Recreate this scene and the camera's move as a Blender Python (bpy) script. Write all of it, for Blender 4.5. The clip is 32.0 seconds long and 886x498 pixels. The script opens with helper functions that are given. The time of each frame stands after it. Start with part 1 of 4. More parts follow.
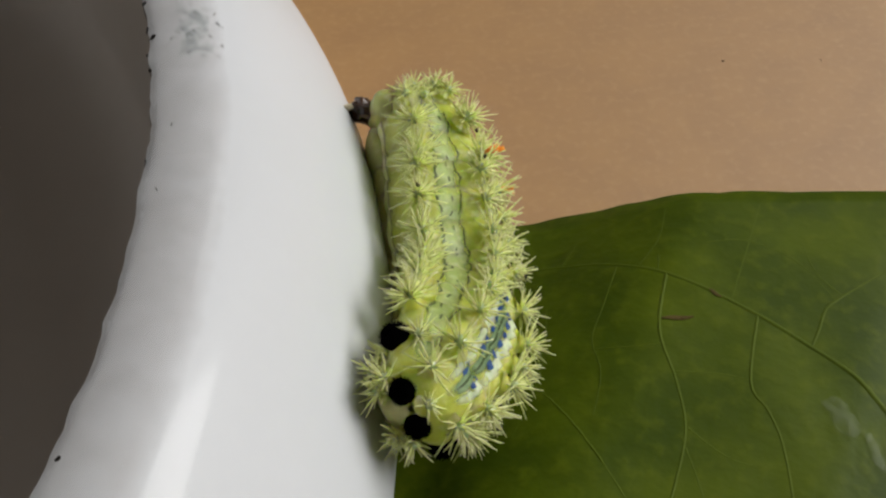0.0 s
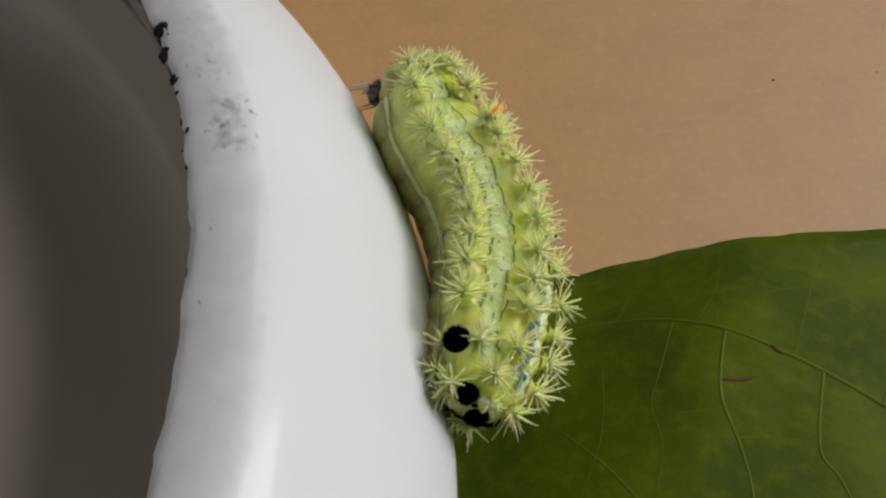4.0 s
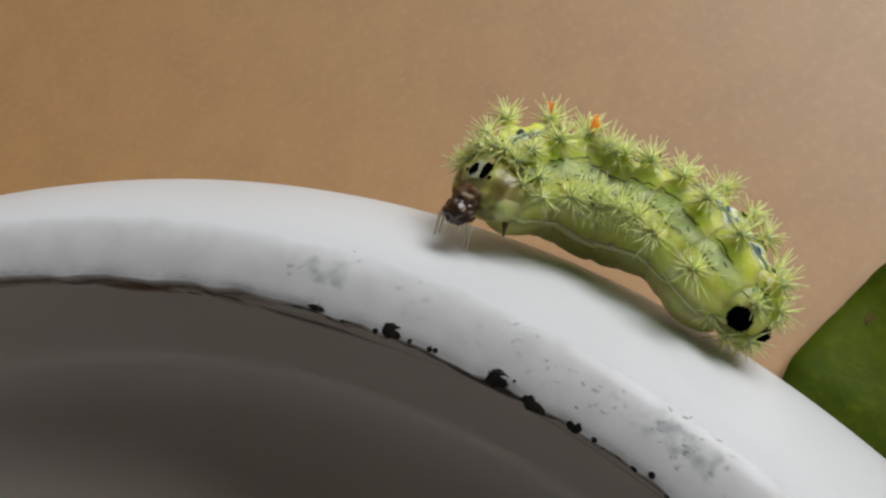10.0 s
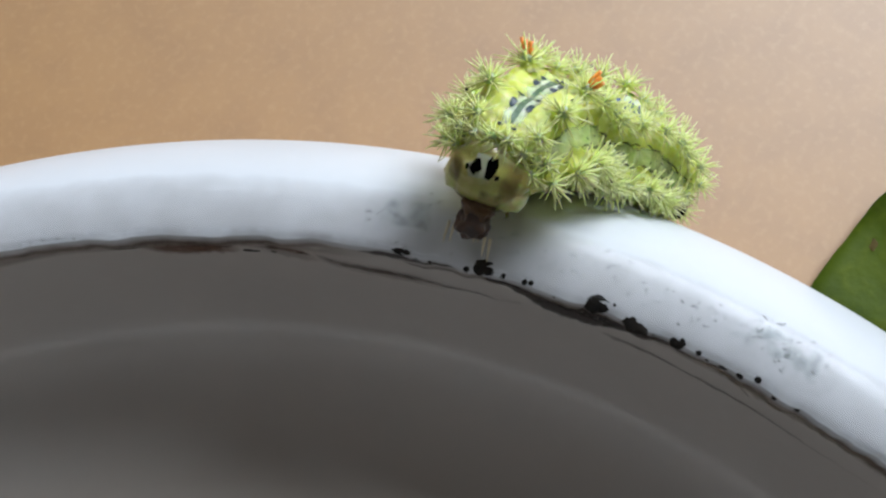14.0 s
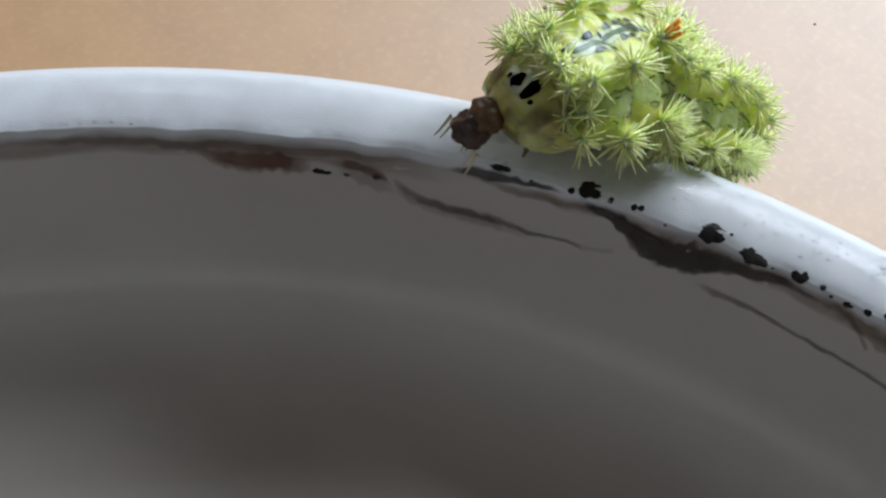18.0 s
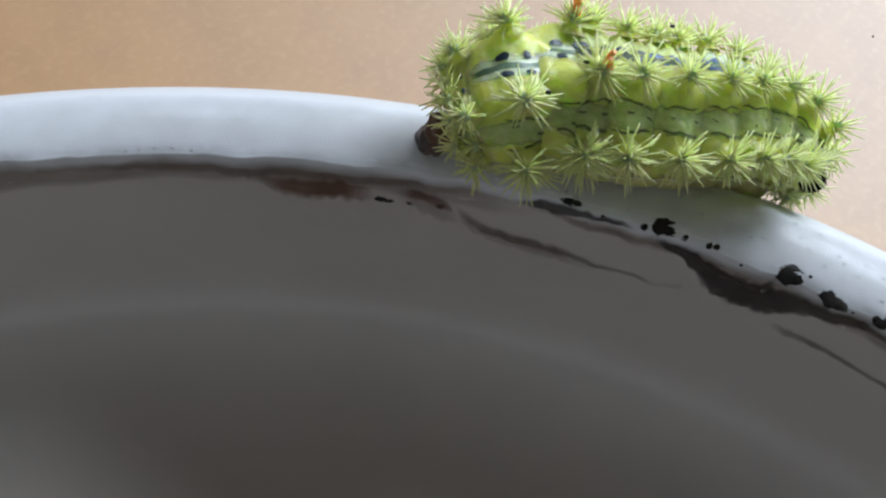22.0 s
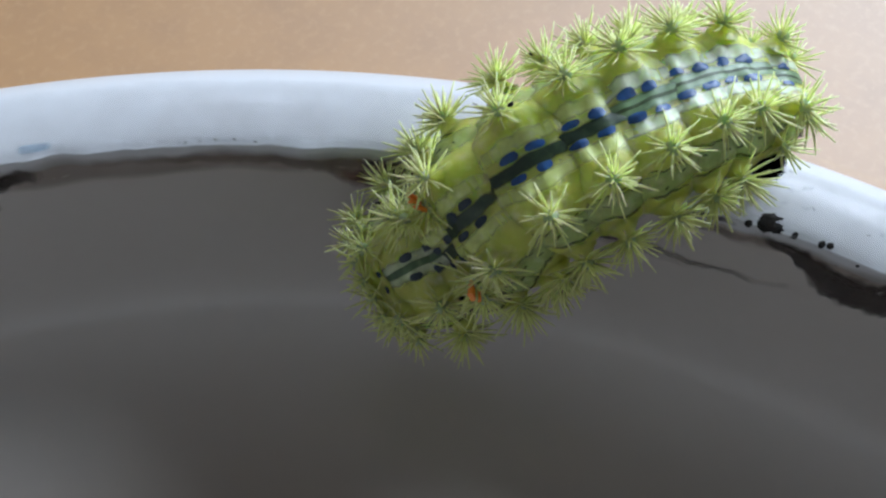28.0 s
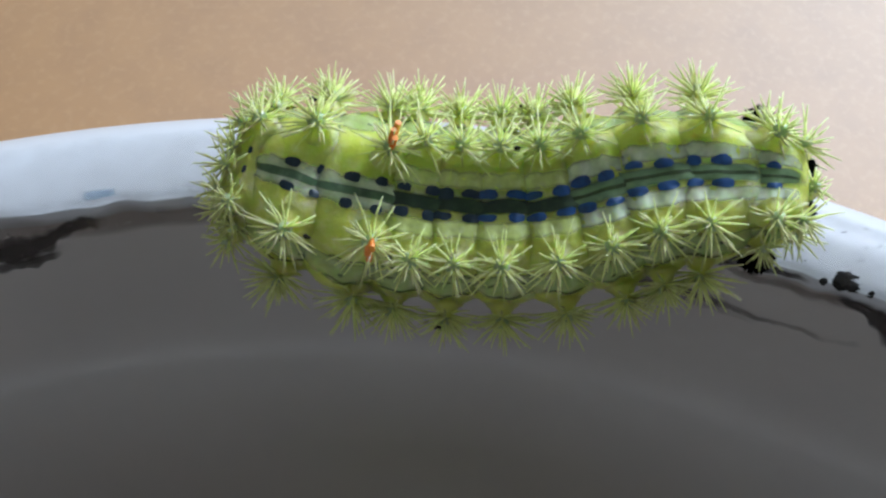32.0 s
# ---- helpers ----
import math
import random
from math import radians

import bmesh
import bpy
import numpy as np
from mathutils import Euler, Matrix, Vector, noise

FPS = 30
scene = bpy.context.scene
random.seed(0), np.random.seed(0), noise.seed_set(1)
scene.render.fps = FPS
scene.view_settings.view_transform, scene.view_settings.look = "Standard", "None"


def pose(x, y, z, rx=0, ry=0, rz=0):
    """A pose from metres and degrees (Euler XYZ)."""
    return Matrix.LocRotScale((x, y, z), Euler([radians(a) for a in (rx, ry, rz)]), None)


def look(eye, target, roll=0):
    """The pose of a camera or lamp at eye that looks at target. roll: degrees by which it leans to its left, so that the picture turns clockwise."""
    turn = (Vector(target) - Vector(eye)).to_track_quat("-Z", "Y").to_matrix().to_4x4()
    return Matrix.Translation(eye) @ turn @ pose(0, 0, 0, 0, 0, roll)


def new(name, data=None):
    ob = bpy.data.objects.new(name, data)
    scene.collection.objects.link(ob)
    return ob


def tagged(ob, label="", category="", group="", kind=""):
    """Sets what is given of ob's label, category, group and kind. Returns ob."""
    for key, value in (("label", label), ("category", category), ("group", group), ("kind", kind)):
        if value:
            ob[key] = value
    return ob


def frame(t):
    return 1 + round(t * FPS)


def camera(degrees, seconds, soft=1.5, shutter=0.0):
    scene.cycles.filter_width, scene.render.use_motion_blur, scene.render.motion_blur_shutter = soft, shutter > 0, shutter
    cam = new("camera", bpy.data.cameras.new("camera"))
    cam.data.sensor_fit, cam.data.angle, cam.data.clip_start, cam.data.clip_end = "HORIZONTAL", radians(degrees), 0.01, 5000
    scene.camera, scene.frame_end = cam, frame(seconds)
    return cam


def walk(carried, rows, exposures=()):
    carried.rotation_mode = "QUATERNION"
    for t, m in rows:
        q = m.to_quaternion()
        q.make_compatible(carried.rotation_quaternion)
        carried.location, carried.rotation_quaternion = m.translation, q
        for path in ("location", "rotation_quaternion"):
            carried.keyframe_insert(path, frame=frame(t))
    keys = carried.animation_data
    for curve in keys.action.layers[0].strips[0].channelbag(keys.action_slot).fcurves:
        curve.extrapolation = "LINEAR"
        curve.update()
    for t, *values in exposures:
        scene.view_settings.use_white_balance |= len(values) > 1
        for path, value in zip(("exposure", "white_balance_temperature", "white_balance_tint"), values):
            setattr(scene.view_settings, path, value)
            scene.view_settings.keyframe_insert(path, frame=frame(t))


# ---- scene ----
cam = camera(49.20, 32.0, 2.4)
# seconds; the camera's place in millimetres; its turn in degrees
PATH = [
    (0, 74.91, 8.82, 45.77, 41.27, 1.61, 25.63),
    (0.5, 73.62, 9.57, 46.55, 40.57, 1.02, 24.87),
    (1, 72.50, 10.86, 46.47, 39.83, 0.78, 24.60),
    (1.5, 72.25, 11.47, 46.03, 40.12, 1.22, 25.18),
    (2, 72.81, 11.11, 45.55, 41.12, 1.88, 25.54),
    (2.5, 73.20, 11.08, 46.45, 41.04, 2.88, 25.60),
    (4.5, 73.46, 14.23, 48.51, 39.31, 7.80, 24.68),
    (5, 72.68, 14.99, 49.32, 38.79, 9.34, 23.44),
    (5.5, 70.41, 15.67, 52.95, 36.50, 10.61, 19.92),
    (6, 68.13, 19.71, 56.96, 31.50, 13.00, 15.66),
    (6.5, 65.33, 22.90, 56.97, 29.01, 14.60, 10.99),
    (7, 63.87, 26.52, 60.39, 24.31, 16.51, 5.80),
    (7.5, 61.52, 29.52, 60.53, 21.04, 17.31, 0.92),
    (8, 58.95, 30.43, 63.34, 19.44, 17.44, -2.76),
    (8.5, 51.34, 32.67, 61.33, 18.00, 14.80, -7.44),
    (9, 47.08, 32.53, 64.07, 18.13, 12.74, -9.59),
    (9.5, 44.68, 32.17, 65.46, 18.71, 12.01, -10.86),
    (10, 43.05, 33.11, 65.26, 18.97, 11.60, -11.40),
    (10.5, 41.13, 34.47, 64.82, 18.35, 10.66, -12.56),
    (11, 38.87, 34.90, 65.07, 18.18, 9.46, -13.75),
    (11.5, 35.98, 33.76, 66.31, 18.66, 8.10, -15.48),
    (12, 32.96, 33.32, 65.99, 19.19, 6.39, -16.82),
    (12.5, 31.95, 33.50, 66.40, 18.26, 5.50, -18.04),
    (13, 31.65, 33.77, 66.59, 17.61, 5.01, -18.34),
    (13.5, 30.75, 33.61, 66.38, 17.82, 4.28, -18.34),
    (15.5, 20.23, 31.01, 65.45, 21.66, -2.87, -18.23),
    (16, 19.01, 28.82, 63.19, 23.61, -3.39, -18.89),
    (16.5, 17.12, 27.75, 60.08, 25.60, -4.80, -19.28),
    (17, 14.89, 25.02, 57.26, 29.65, -6.20, -19.15),
    (17.5, 14.97, 24.74, 55.69, 31.00, -5.83, -18.20),
    (18, 13.98, 24.75, 54.60, 32.46, -6.11, -17.69),
    (18.5, 12.12, 25.40, 53.73, 33.78, -7.50, -18.40),
    (19, 12.50, 27.02, 51.92, 33.89, -7.52, -18.30),
    (19.5, 11.56, 26.73, 53.12, 33.82, -8.17, -18.44),
    (20, 10.80, 26.95, 53.92, 33.42, -8.83, -18.66),
    (20.5, 12.81, 27.02, 53.30, 33.24, -7.31, -17.20),
    (21, 12.98, 26.98, 54.13, 32.60, -6.57, -16.71),
    (21.5, 12.80, 27.64, 53.84, 32.12, -6.19, -16.37),
    (22, 12.27, 28.56, 54.51, 30.96, -6.21, -16.46),
    (22.5, 12.58, 29.58, 54.42, 29.98, -5.58, -16.66),
    (23, 12.94, 29.55, 54.21, 30.08, -4.82, -15.81),
    (23.5, 13.77, 29.98, 54.16, 29.41, -4.05, -15.27),
    (24, 13.71, 29.85, 54.50, 29.30, -3.83, -15.20),
    (24.5, 13.17, 30.49, 53.52, 29.51, -4.13, -15.61),
    (26.5, 12.38, 31.88, 53.27, 28.80, -4.09, -14.80),
    (27, 12.63, 32.50, 52.94, 27.94, -3.49, -14.82),
    (27.5, 12.37, 32.10, 53.14, 27.93, -3.38, -14.91),
    (28, 12.40, 32.07, 52.30, 28.20, -3.29, -14.72),
    (28.5, 12.29, 31.78, 51.13, 29.11, -3.04, -13.99),
    (29, 11.28, 31.68, 51.20, 29.59, -3.47, -14.34),
    (29.5, 11.53, 32.17, 50.72, 29.64, -3.09, -14.31),
    (30, 11.29, 32.19, 51.38, 29.90, -3.26, -14.02),
    (30.5, 12.22, 31.85, 51.68, 30.40, -1.76, -13.19),
    (31, 11.94, 32.10, 52.09, 30.51, -1.87, -13.26),
    (31.5, 11.35, 32.96, 51.86, 30.42, -2.40, -13.50),
    (32, 10.18, 33.65, 51.88, 30.24, -3.33, -13.73),
]
# seconds, stops, kelvin, tint
EXPOSURES = [(0, 0.05, 6950, 10), (10, 0.03, 6750, 9), (11.5, 0.1, 6500, 9), (13, 0.5, 6100, 8), (16, 0.60, 5850, 7), (20, 0.62, 5800, 7), (26, 0.64, 5620, 7), (32, 0.64, 5550, 7)]
walk(cam, [(t, pose(x * 0.001, y * 0.001, z * 0.001, a, b, c)) for t, x, y, z, a, b, c in PATH], EXPOSURES)

# ---------------------------------------------------------------- light
MM = 0.001
WINDOW_TURN = 36.0          # the window's wall, seen from the dish, in degrees round z
WINDOW_AWAY, WINDOW_Z, WINDOW_W, WINDOW_H = 0.95, 0.70, 0.80, 0.60
SECOND_Y, SECOND_W, SECOND_Z = 1.14, 0.34, 1.20          # a narrow, higher second window in the same wall

world = bpy.data.worlds.new("sky")
scene.world = world
world.use_nodes = True
wn = world.node_tree
sky = wn.nodes.new("ShaderNodeTexSky")
sky.sky_type = "NISHITA"
sky.sun_disc = False
sky.sun_elevation, sky.sun_rotation = radians(40), radians(90 - WINDOW_TURN)
wn.links.new(sky.outputs[0], wn.nodes["Background"].inputs[0])
wn.nodes["Background"].inputs[1].default_value = 0.10

sun = new("sun", bpy.data.lights.new("sun", "SUN"))
sun.data.energy, sun.data.angle, sun.data.color = 0.6, radians(12), (1.0, 0.96, 0.9)
sun.matrix_world = look((0, 0, 3), (-1.2, 1.0, 0))

turn = Matrix.Rotation(radians(WINDOW_TURN), 4, "Z")
lamp = new("window_light", bpy.data.lights.new("window_light", "AREA"))
lamp.data.shape, lamp.data.size, lamp.data.size_y = "RECTANGLE", WINDOW_W * 0.96, WINDOW_H * 0.96
lamp.data.energy, lamp.data.color = 14.2, (0.93, 0.97, 1.0)
lamp.matrix_world = turn @ look((WINDOW_AWAY + 0.02, 0, WINDOW_Z), (0, 0, WINDOW_Z - 0.25))
lamp2 = new("window_light", bpy.data.lights.new("window_light", "AREA"))
lamp2.data.shape, lamp2.data.size, lamp2.data.size_y = "RECTANGLE", SECOND_W * 0.96, WINDOW_H * 0.96
lamp2.data.energy, lamp2.data.color = 3.0, (0.93, 0.97, 1.0)
lamp2.matrix_world = turn @ look((WINDOW_AWAY + 0.02, SECOND_Y, SECOND_Z), (0, SECOND_Y * 0.3, 0.3))


# ---------------------------------------------------------------- materials
def material(name, colour, rough=0.6, **more):
    """A principled material; noise varies its colour at two scales and lifts its surface."""
    mat = bpy.data.materials.new(name)
    mat.use_nodes = True
    nt = mat.node_tree
    bsdf = nt.nodes["Principled BSDF"]
    bsdf.inputs["Roughness"].default_value = rough
    bsdf.inputs["Metallic"].default_value = more.get("metal", 0.0)
    bsdf.inputs["Coat Weight"].default_value = more.get("coat", 0.0)
    bsdf.inputs["Coat Roughness"].default_value = more.get("coat_rough", 0.12)
    bsdf.inputs["Coat IOR"].default_value = more.get("coat_ior", 1.5)
    bsdf.inputs["Subsurface Weight"].default_value = more.get("sss", 0.0)
    bsdf.inputs["Subsurface Scale"].default_value = more.get("sss_scale", 0.001)
    bsdf.inputs["Subsurface Radius"].default_value = more.get("sss_radius", (0.6, 1.0, 0.25))
    bsdf.inputs["Specular IOR Level"].default_value = more.get("spec", 0.5)
    coords = nt.nodes.new("ShaderNodeTexCoord")
    big = nt.nodes.new("ShaderNodeTexNoise")
    big.inputs["Scale"].default_value = more.get("big", 300.0)
    big.inputs["Detail"].default_value = 4.0
    fine = nt.nodes.new("ShaderNodeTexNoise")
    fine.inputs["Scale"].default_value = more.get("fine", 3000.0)
    fine.inputs["Detail"].default_value = 6.0
    nt.links.new(coords.outputs["Object"], big.inputs["Vector"])
    nt.links.new(coords.outputs["Object"], fine.inputs["Vector"])
    second = more.get("second", tuple(c * 0.7 for c in colour))
    third = more.get("third", tuple(min(1.0, c * 1.15) for c in colour))
    mix1 = nt.nodes.new("ShaderNodeMix")
    mix1.data_type = "RGBA"
    mix1.inputs[6].default_value, mix1.inputs[7].default_value = (*colour, 1), (*second, 1)
    ramp1 = nt.nodes.new("ShaderNodeMapRange")
    ramp1.inputs["From Min"].default_value, ramp1.inputs["From Max"].default_value = more.get("cut", (0.4, 0.75))
    nt.links.new(big.outputs["Fac"], ramp1.inputs["Value"])
    nt.links.new(ramp1.outputs[0], mix1.inputs[0])
    mix2 = nt.nodes.new("ShaderNodeMix")
    mix2.data_type = "RGBA"
    mix2.inputs[7].default_value = (*third, 1)
    ramp2 = nt.nodes.new("ShaderNodeMapRange")
    ramp2.inputs["From Min"].default_value, ramp2.inputs["From Max"].default_value = 0.5, 0.8
    ramp2.inputs["To Max"].default_value = more.get("grain", 0.6)
    nt.links.new(fine.outputs["Fac"], ramp2.inputs["Value"])
    nt.links.new(mix1.outputs[2], mix2.inputs[6])
    nt.links.new(ramp2.outputs[0], mix2.inputs[0])
    nt.links.new(mix2.outputs[2], bsdf.inputs["Base Color"])
    if more.get("bump", 0.0):
        bump = nt.nodes.new("ShaderNodeBump")
        bump.inputs["Strength"].default_value = more["bump"]
        bump.inputs["Distance"].default_value = more.get("depth", 0.0001)
        nt.links.new(fine.outputs["Fac"], bump.inputs["Height"])
        nt.links.new(bump.outputs[0], bsdf.inputs["Normal"])
    if "alpha" in more:                       # worn, broken cover: holes by noise, thinning towards the rim of the patch
        low, high = more["alpha"]
        rag = nt.nodes.new("ShaderNodeTexNoise")
        rag.inputs["Scale"].default_value = more.get("rag", 900.0)
        rag.inputs["Detail"].default_value = 5.0
        nt.links.new(coords.outputs["Object"], rag.inputs["Vector"])
        uv = nt.nodes.new("ShaderNodeSeparateXYZ")
        nt.links.new(coords.outputs["UV"], uv.inputs[0])
        fade = nt.nodes.new("ShaderNodeMath")
        fade.operation = "MULTIPLY_ADD"
        nt.links.new(uv.outputs[0], fade.inputs[0])
        fade.inputs[1].default_value = more.get("edge", 0.9)
        nt.links.new(rag.outputs["Fac"], fade.inputs[2])
        cut = nt.nodes.new("ShaderNodeMapRange")
        cut.inputs["From Min"].default_value, cut.inputs["From Max"].default_value = low, high
        cut.inputs["To Max"].default_value = more.get("cover", 1.0)
        nt.links.new(fade.outputs[0], cut.inputs["Value"])
        nt.links.new(cut.outputs[0], bsdf.inputs["Alpha"])
    if "islands" in more:                     # each loose piece takes its own shade between colour and islands
        geo = nt.nodes.new("ShaderNodeNewGeometry")
        mix3 = nt.nodes.new("ShaderNodeMix")
        mix3.data_type = "RGBA"
        mix3.inputs[7].default_value = (*more["islands"], 1)
        ramp3 = nt.nodes.new("ShaderNodeMapRange")
        ramp3.inputs["From Min"].default_value, ramp3.inputs["From Max"].default_value = more.get("share", (0.5, 1.0))
        nt.links.new(geo.outputs["Random Per Island"], ramp3.inputs["Value"])
        nt.links.new(mix2.outputs[2], mix3.inputs[6])
        nt.links.new(ramp3.outputs[0], mix3.inputs[0])
        nt.links.new(mix3.outputs[2], bsdf.inputs["Base Color"])
    if "middle" in more:                      # a brown film that puts shade on the dish's floor into the colour
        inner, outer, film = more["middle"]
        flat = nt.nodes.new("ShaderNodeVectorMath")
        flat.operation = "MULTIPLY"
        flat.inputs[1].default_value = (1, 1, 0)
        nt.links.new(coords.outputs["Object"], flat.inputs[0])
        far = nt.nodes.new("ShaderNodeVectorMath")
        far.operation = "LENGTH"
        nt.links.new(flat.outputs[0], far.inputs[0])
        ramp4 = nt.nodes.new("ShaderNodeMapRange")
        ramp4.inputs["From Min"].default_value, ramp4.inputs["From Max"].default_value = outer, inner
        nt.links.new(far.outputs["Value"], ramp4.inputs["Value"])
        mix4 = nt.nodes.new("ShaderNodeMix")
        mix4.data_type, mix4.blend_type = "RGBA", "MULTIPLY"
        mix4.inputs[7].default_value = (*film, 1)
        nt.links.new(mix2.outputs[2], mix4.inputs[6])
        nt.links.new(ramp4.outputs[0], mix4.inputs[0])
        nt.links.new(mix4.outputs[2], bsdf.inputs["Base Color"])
    return mat


CARD = material("cardboard", (0.43, 0.212, 0.052), 0.65, second=(0.375, 0.180, 0.042), third=(0.49, 0.264, 0.090), big=240, fine=1500, bump=0.14, depth=0.0001, grain=0.7, coat=1.0, coat_rough=0.62, coat_ior=2.0, spec=0.6)
CEILING = material("white_ceiling_paint", (0.55, 0.54, 0.52), 0.9, big=3, fine=60, bump=0.1)
PLASTER = material("painted_plaster", (0.36, 0.345, 0.325), 0.9, big=3, fine=60, bump=0.1)
GLAZE = material("white_glaze", (0.640, 0.652, 0.684), 0.45, second=(0.604, 0.613, 0.635), third=(0.662, 0.672, 0.697), big=60, fine=900, coat=0.24, coat_rough=0.10, spec=0.2, grain=0.3)
# darker than the lip's glaze: shade inside the dish put into the colour
INNER = material("shaded_inner_glaze", (0.54, 0.505, 0.475), 0.3, second=(0.462, 0.423, 0.393), third=(0.57, 0.534, 0.505), big=40, fine=900, coat=0.5, coat_rough=0.24, grain=0.3, middle=(0.046, 0.0545, (0.72, 0.68, 0.635)))
SCRATCH = material("grey_scratch", (0.17, 0.17, 0.16), 0.6, second=(0.10, 0.10, 0.10), big=900)
GRIME = material("black_grime", (0.008, 0.007, 0.006), 0.75, second=(0.02, 0.015, 0.011), third=(0.03, 0.024, 0.018), big=1400, fine=6000, bump=0.4, spec=0.25)
TIDE = material("pale_tide_line", (0.15, 0.125, 0.11), 0.6, alpha=(0.72, 1.5), rag=800, cover=0.52, second=(0.09, 0.075, 0.065), edge=0.9)
SMUDGE = material("grey_smudge", (0.062, 0.054, 0.052), 0.6, alpha=(0.80, 1.30), rag=620, cover=0.74, second=(0.045, 0.034, 0.028), third=(0.12, 0.10, 0.09), big=500, edge=0.9)
BROWN = material("brown_smudge", (0.18, 0.10, 0.075), 0.65, alpha=(0.75, 1.7), rag=650, cover=0.42, second=(0.09, 0.06, 0.045), edge=0.9)
OCHRE = material("ochre_stain", (0.22, 0.15, 0.075), 0.65, alpha=(0.75, 1.6), rag=650, cover=0.5, second=(0.13, 0.085, 0.045), edge=0.9)
RUST = material("rust_smudge", (0.23, 0.11, 0.065), 0.65, alpha=(0.75, 1.45), rag=600, cover=0.7, second=(0.14, 0.07, 0.045), edge=0.8)
BAND = material("soft_brown_film", (0.22, 0.155, 0.115), 0.6, alpha=(0.55, 2.1), rag=250, cover=0.58, second=(0.16, 0.115, 0.085), edge=1.1)
FILM = material("dusty_film", (0.56, 0.515, 0.495), 0.85, alpha=(0.66, 1.75), rag=520, cover=0.29, second=(0.46, 0.42, 0.40), third=(0.62, 0.58, 0.56), big=350, spec=0.2, edge=1.0)
SPECKLE = material("dark_speckle", (0.08, 0.08, 0.08), 0.6, alpha=(1.20, 1.32), rag=2400, cover=0.34, edge=0.6)
GREENISH = material("greenish_scratch", (0.14, 0.25, 0.22), 0.6, alpha=(1.0, 1.3), rag=1500, cover=0.27, edge=0.6)
INK = material("blue_ink", (0.16, 0.34, 0.52), 0.5, alpha=(0.8, 1.5), rag=900, cover=0.45)
LEAF = material("leaf_skin", (0.080, 0.112, 0.002), 0.55, second=(0.040, 0.066, 0.001), third=(0.115, 0.145, 0.006), big=170, fine=1100, bump=0.22, depth=0.0003, sss=0.05, spec=0.16, cut=(0.35, 0.65))
VEIN = material("leaf_vein", (0.092, 0.126, 0.010), 0.65, second=(0.066, 0.096, 0.005), big=200, spec=0.15)
SCAR = material("leaf_scar", (0.105, 0.075, 0.022), 0.8, second=(0.05, 0.04, 0.012), big=900, fine=5000, bump=0.5, spec=0.15)
FLECK = material("brown_fleck", (0.15, 0.075, 0.03), 0.8, second=(0.08, 0.045, 0.02), big=2000, fine=6000)
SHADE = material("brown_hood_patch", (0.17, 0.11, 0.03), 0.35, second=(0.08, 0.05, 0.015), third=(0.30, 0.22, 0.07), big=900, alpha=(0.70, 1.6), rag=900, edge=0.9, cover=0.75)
SHINE = material("shine_patch", (0.24, 0.29, 0.16), 0.4, alpha=(1.1, 1.5), rag=2200, cover=0.3)
SKIN = material("caterpillar_skin", (0.72, 0.79, 0.15), 0.42, second=(0.56, 0.66, 0.08), third=(0.88, 0.91, 0.44), big=620, fine=1700, sss=1.0, sss_scale=0.0026, sss_radius=(0.8, 1.0, 0.32), bump=0.7, depth=0.00014, cut=(0.38, 0.70), grain=0.85)
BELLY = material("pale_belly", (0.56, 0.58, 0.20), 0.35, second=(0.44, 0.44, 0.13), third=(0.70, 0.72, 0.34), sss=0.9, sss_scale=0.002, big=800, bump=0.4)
SIDE = material("side_band", (0.50, 0.61, 0.26), 0.4, second=(0.38, 0.50, 0.17), third=(0.74, 0.80, 0.52), sss=0.6, sss_scale=0.0015, big=900, fine=1900, alpha=(0.72, 1.30), rag=1000, edge=0.75, bump=0.7, depth=0.00014, cover=0.65, grain=0.9)
TIP = material("tubercle_tip", (0.46, 0.57, 0.26), 0.3, second=(0.33, 0.43, 0.20), third=(0.72, 0.78, 0.56), big=1500, fine=4000, sss=0.5, coat=0.3)
STRIPE = material("dark_dorsal_stripe", (0.022, 0.042, 0.020), 0.4, second=(0.012, 0.025, 0.016), third=(0.075, 0.12, 0.045), big=900, sss=0.0, alpha=(0.58, 1.0), rag=1500, edge=0.75)
CREAM = material("cream_edging", (0.68, 0.75, 0.27), 0.38, second=(0.60, 0.68, 0.20), third=(0.86, 0.88, 0.62), big=900, fine=2300, bump=0.4, sss=0.0, alpha=(0.70, 1.50), rag=1300, edge=0.85)
MINT = material("mint_patch", (0.66, 0.74, 0.52), 0.4, second=(0.52, 0.63, 0.38), third=(0.80, 0.84, 0.68), big=900, sss=0.4, alpha=(0.62, 1.30), rag=1500, edge=0.75)
BLOTCH = material("grey_green_blotch", (0.10, 0.17, 0.09), 0.4, second=(0.04, 0.075, 0.045), third=(0.24, 0.33, 0.20), big=1100, alpha=(0.80, 1.08), rag=1000, edge=0.75, cover=0.9)
PALE = material("pale_dorsal_stripe", (0.19, 0.29, 0.14), 0.4, second=(0.09, 0.15, 0.08), third=(0.30, 0.40, 0.22), big=1100, sss=0.0, alpha=(0.50, 1.05), rag=1500, edge=0.75)
LINE = material("dark_line", (0.055, 0.088, 0.026), 0.5, big=900, alpha=(0.70, 1.05), rag=1500, edge=0.75, cover=0.75)
BROKEN = material("broken_dark_line", (0.06, 0.09, 0.03), 0.5, big=900, alpha=(0.88, 1.12), rag=1100, edge=0.75, cover=0.75)
